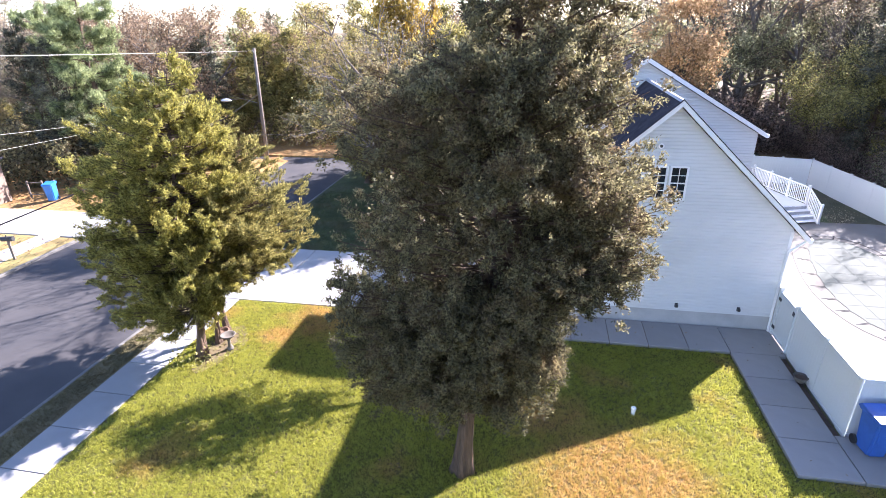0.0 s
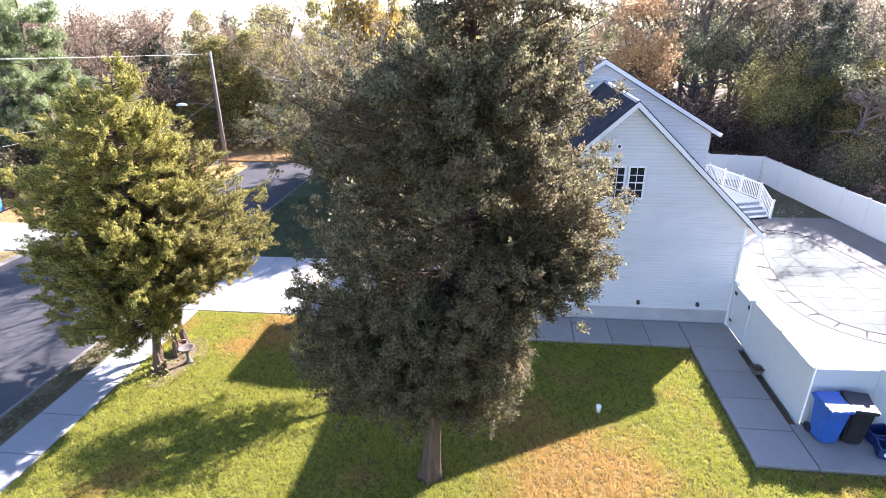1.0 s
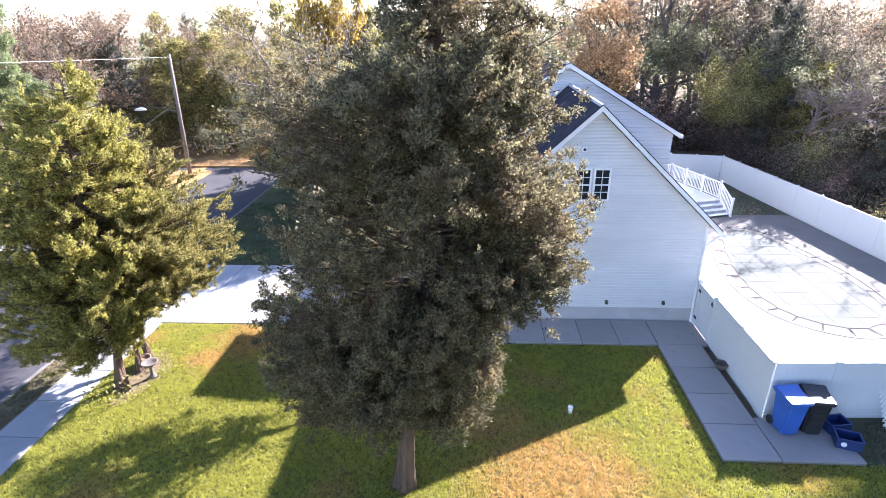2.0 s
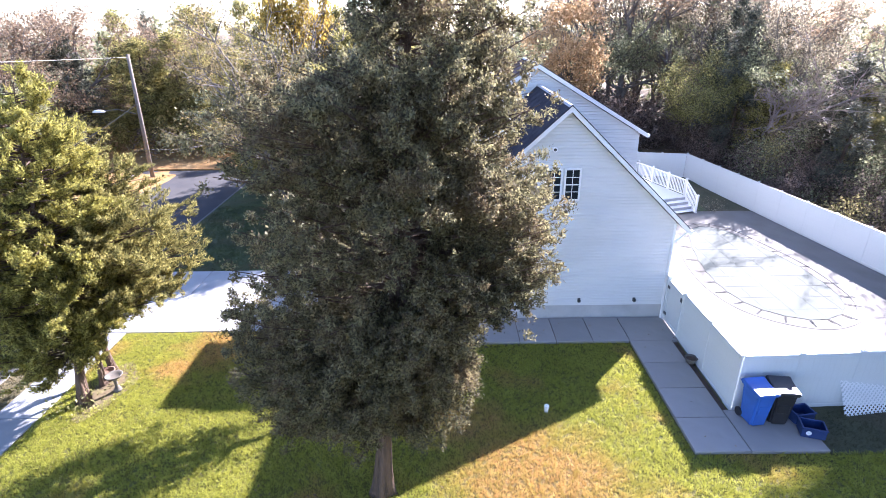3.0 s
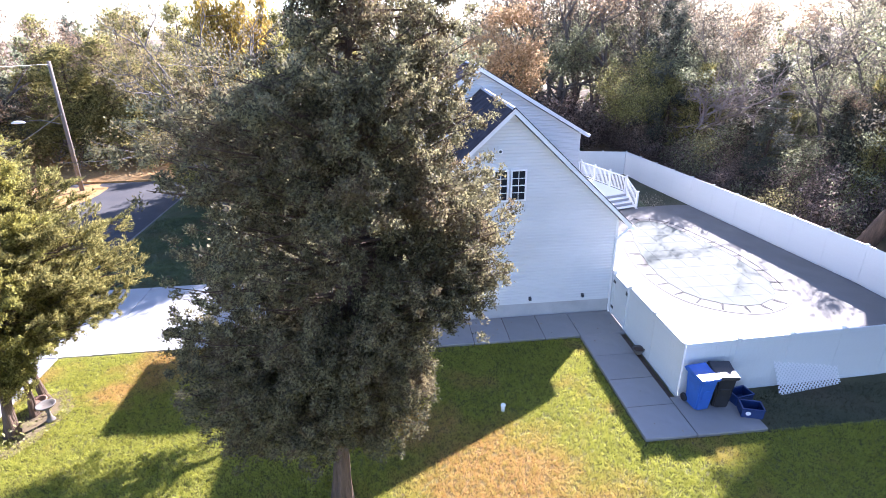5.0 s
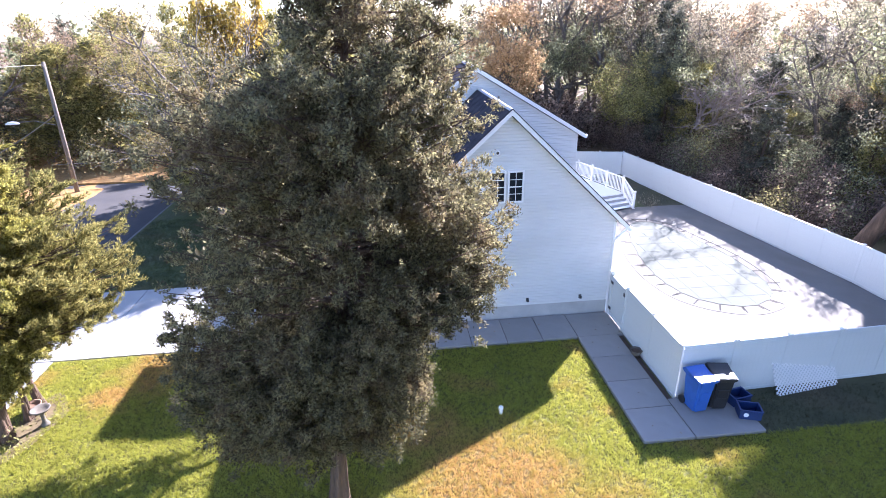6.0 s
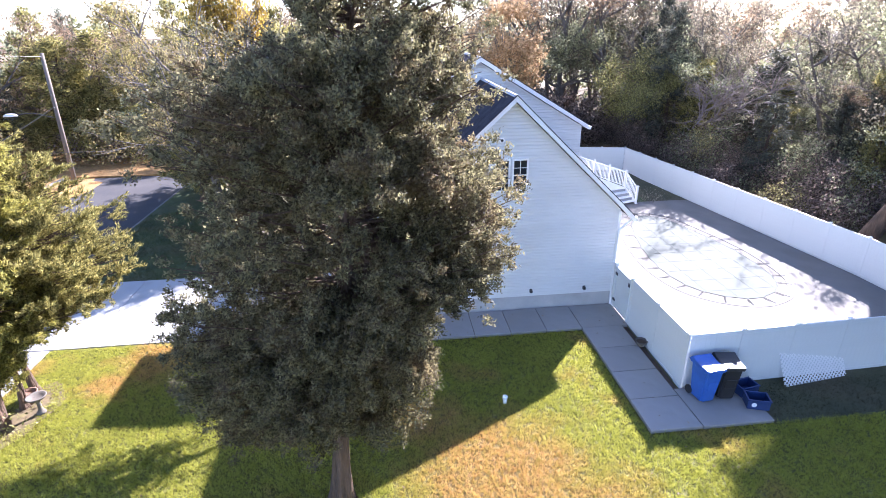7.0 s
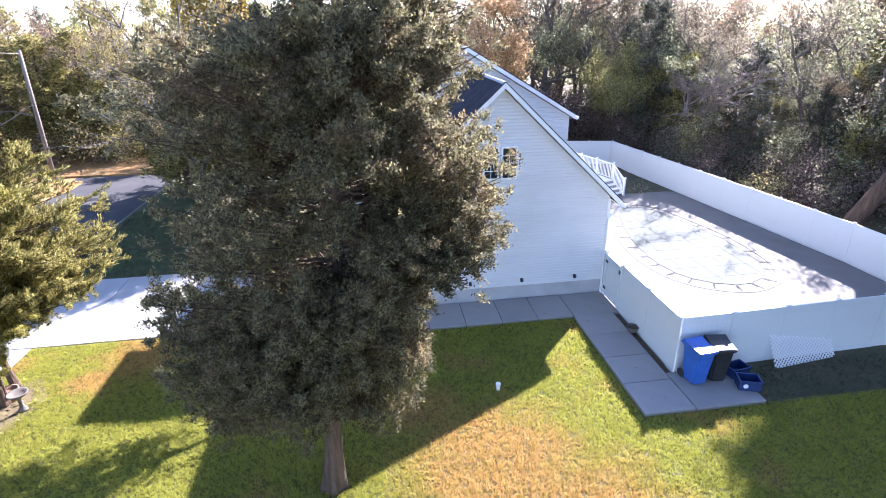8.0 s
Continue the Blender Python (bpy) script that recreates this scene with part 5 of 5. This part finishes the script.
box_ = thing("mailbox", (-25.0, 17.6, 0), 15, "dark mailbox on a post across the street", "mailbox")
part("post", boxes(((-0.05, -0.05, -0.1), (0.05, 0.05, 0.95)), bevel=0.005), M_POLE, box_)
bm = tube(bmesh.new(), [(-0.26, 0, 1.06), (0.26, 0, 1.06)], [0.12, 0.12], 14)
part("box", bm, M_DARK, box_)
part("flag", boxes(((0.05, -0.14, 1.06), (0.09, -0.125, 1.3))), M_DARK, box_)

wheeled_bin((-31.2, 26.0, 0.0), 20, mat("light_blue_plastic", (0.02, 0.14, 0.42), (0.04, 0.2, 0.55), 3, 0.4), mat("light_blue_plastic", (0, 0, 0), (0, 0, 0)), "bright blue wheeled bin across the street")
M_TAN = mat("brown_boards", (0.16, 0.11, 0.08), (0.27, 0.20, 0.15), 1, 0.8, 0.3, 30)
# stands in for the neighbour's house, narrowed so only its corner shows in view
shed = thing("garden_shed", (-37.9, 24.35, 0), 0, "brown boarded stand-in for the neighbour's porch end", "shed")
part("wall", boxes(((0, 0, -0.1), (3.9, 1.3, 2.4))), M_TAN, shed)
part("roof", prism(bmesh.new(), [(-0.2, -0.25, 2.42), (-0.2, 1.5, 2.75), (-0.2, 1.5, 2.83), (-0.2, -0.25, 2.5)], (4.3, 0, 0)), M_ROOF, shed)
part("corner_post", boxes(((4.06, -0.2, -0.1), (4.18, -0.08, 2.42))), M_POLE, shed, "brown corner post")
for k in range(19):
    part("lap_board", boxes(((-0.02, -0.03, 0.1 + k * 0.12), (3.9, -0.006, 0.1 + k * 0.12 + 0.105))), M_TAN, shed)
rail = thing("yard_gate", (-33.2, 26.2, 0), 12, "low wooden yard gate with wire mesh", "gate")
for x in (0.0, 0.95, 1.75):
    part("gate_post", boxes(((x, 0, -0.1), (x + 0.09, 0.09, 1.15))), M_POLE, rail)
for z in (0.2, 1.0):
    part("gate_rail", boxes(((0.09, 0.02, z), (0.95, 0.06, z + 0.06))), M_POLE, rail)
part("brace", tube(bmesh.new(), [(1.02, 0.04, 0.15), (1.72, 0.04, 1.0)], [0.025, 0.025], 4), M_POLE, rail)

# ---- grass ----
def grass(name, label, x0, y0, x1, y1, density, ok, tall=0.055, material=None):
    """Blades in tufts on the lawn."""
    g = np.random.default_rng(11)
    n = int((x1 - x0) * (y1 - y0) * density)
    p = np.stack([g.uniform(x0, x1, n), g.uniform(y0, y1, n), np.zeros(n)], 1)
    p = p[ok(p[:, 0], p[:, 1])]
    p = np.repeat(p, 4, 0)
    p[:, :2] += g.normal(0, 0.025, (len(p), 2))
    a = g.uniform(0, 2 * math.pi, len(p))
    side = np.stack([np.cos(a), np.sin(a), np.zeros(len(p))], 1) * g.uniform(0.005, 0.011, (len(p), 1))
    tip = np.stack([g.normal(0, 0.6, len(p)), g.normal(0, 0.6, len(p)), np.ones(len(p))], 1) * tall * g.uniform(0.5, 1.3, (len(p), 1))
    v = np.stack([p - side, p + side, p + tip], 1).reshape(-1, 3)
    ob = new(name, raw_mesh(name, v, np.arange(len(v)).reshape(-1, 3), material or M_TURF))
    return tagged(ob, label, "grass", kind="stuff")


def on_lawn(x, y):
    walk_ = (x > 5.98) & (y > 9.36) & (x < 9.55)
    house_walk_ = y > 14.46
    return ~(walk_ | (house_walk_ & (x > -0.7))) & ~((((x + 10.75) / 0.4) ** 2 + ((y - 12.25) / 0.95) ** 2) < 1) & ~((x > 9.5) & (y > 9.4))


grass("grass", "short green and straw grass blades on the lawn", -11.9, 2.5, 14.5, 15.45, 560, on_lawn, 0.075)
grass("grass", "short grass blades on the verge", -14.25, 5.0, -13.36, 15.4, 260, lambda x, y: x < 0, 0.06, M_VERGE)
# the next two patches carry shade in their blade colour
grass("grass", "grass blades darkened in colour for the trees' shade", -14.2, 20.7, -2.5, 30.0, 130, lambda x, y: x < -2.5, 0.08, M_SHADE_GRASS)
grass("grass", "grass blades darkened in colour for the fence's shade", 9.6, 9.45, 14.8, 10.95, 160, lambda x, y: x > 0, 0.07, M_SHADE_GROUND)


# fallen leaves on the paving and lawn
g = np.random.default_rng(5)
spots = np.concatenate([np.stack([g.uniform(-0.2, 7.6, 20), g.uniform(14.6, 15.8, 20), np.full(20, 0.115)], 1),
                        np.stack([g.uniform(6.1, 7.4, 7), g.uniform(9.5, 14.4, 7), np.full(7, 0.115)], 1),
                        np.stack([g.uniform(-11, 8, 260), g.uniform(4, 9.2, 260), np.full(260, 0.05)], 1),
                        np.stack([g.uniform(-29, -24.3, 500), g.uniform(12, 20.3, 500), np.full(500, 0.05)], 1),
                        np.stack([g.uniform(-34, -25, 700), g.uniform(24.3, 30, 700), np.full(700, 0.03)], 1)])
a = unit(g.normal(0, 1, spots.shape) * (1, 1, 0.25))
b = unit(np.cross(a, (0, 0, 1.0) + g.normal(0, 0.2, spots.shape)))
size = g.uniform(0.025, 0.05, (len(spots), 1))
size[287:] *= 1.8
v = np.stack([spots - a * size, spots + b * size * 0.6, spots + a * size, spots - b * size * 0.6], 1).reshape(-1, 3)
tagged(new("fallen_leaves", raw_mesh("fallen_leaves", v, np.arange(len(v)).reshape(-1, 4), foliage("rust"))), "scattered brown fallen leaves", "leaves", kind="stuff")
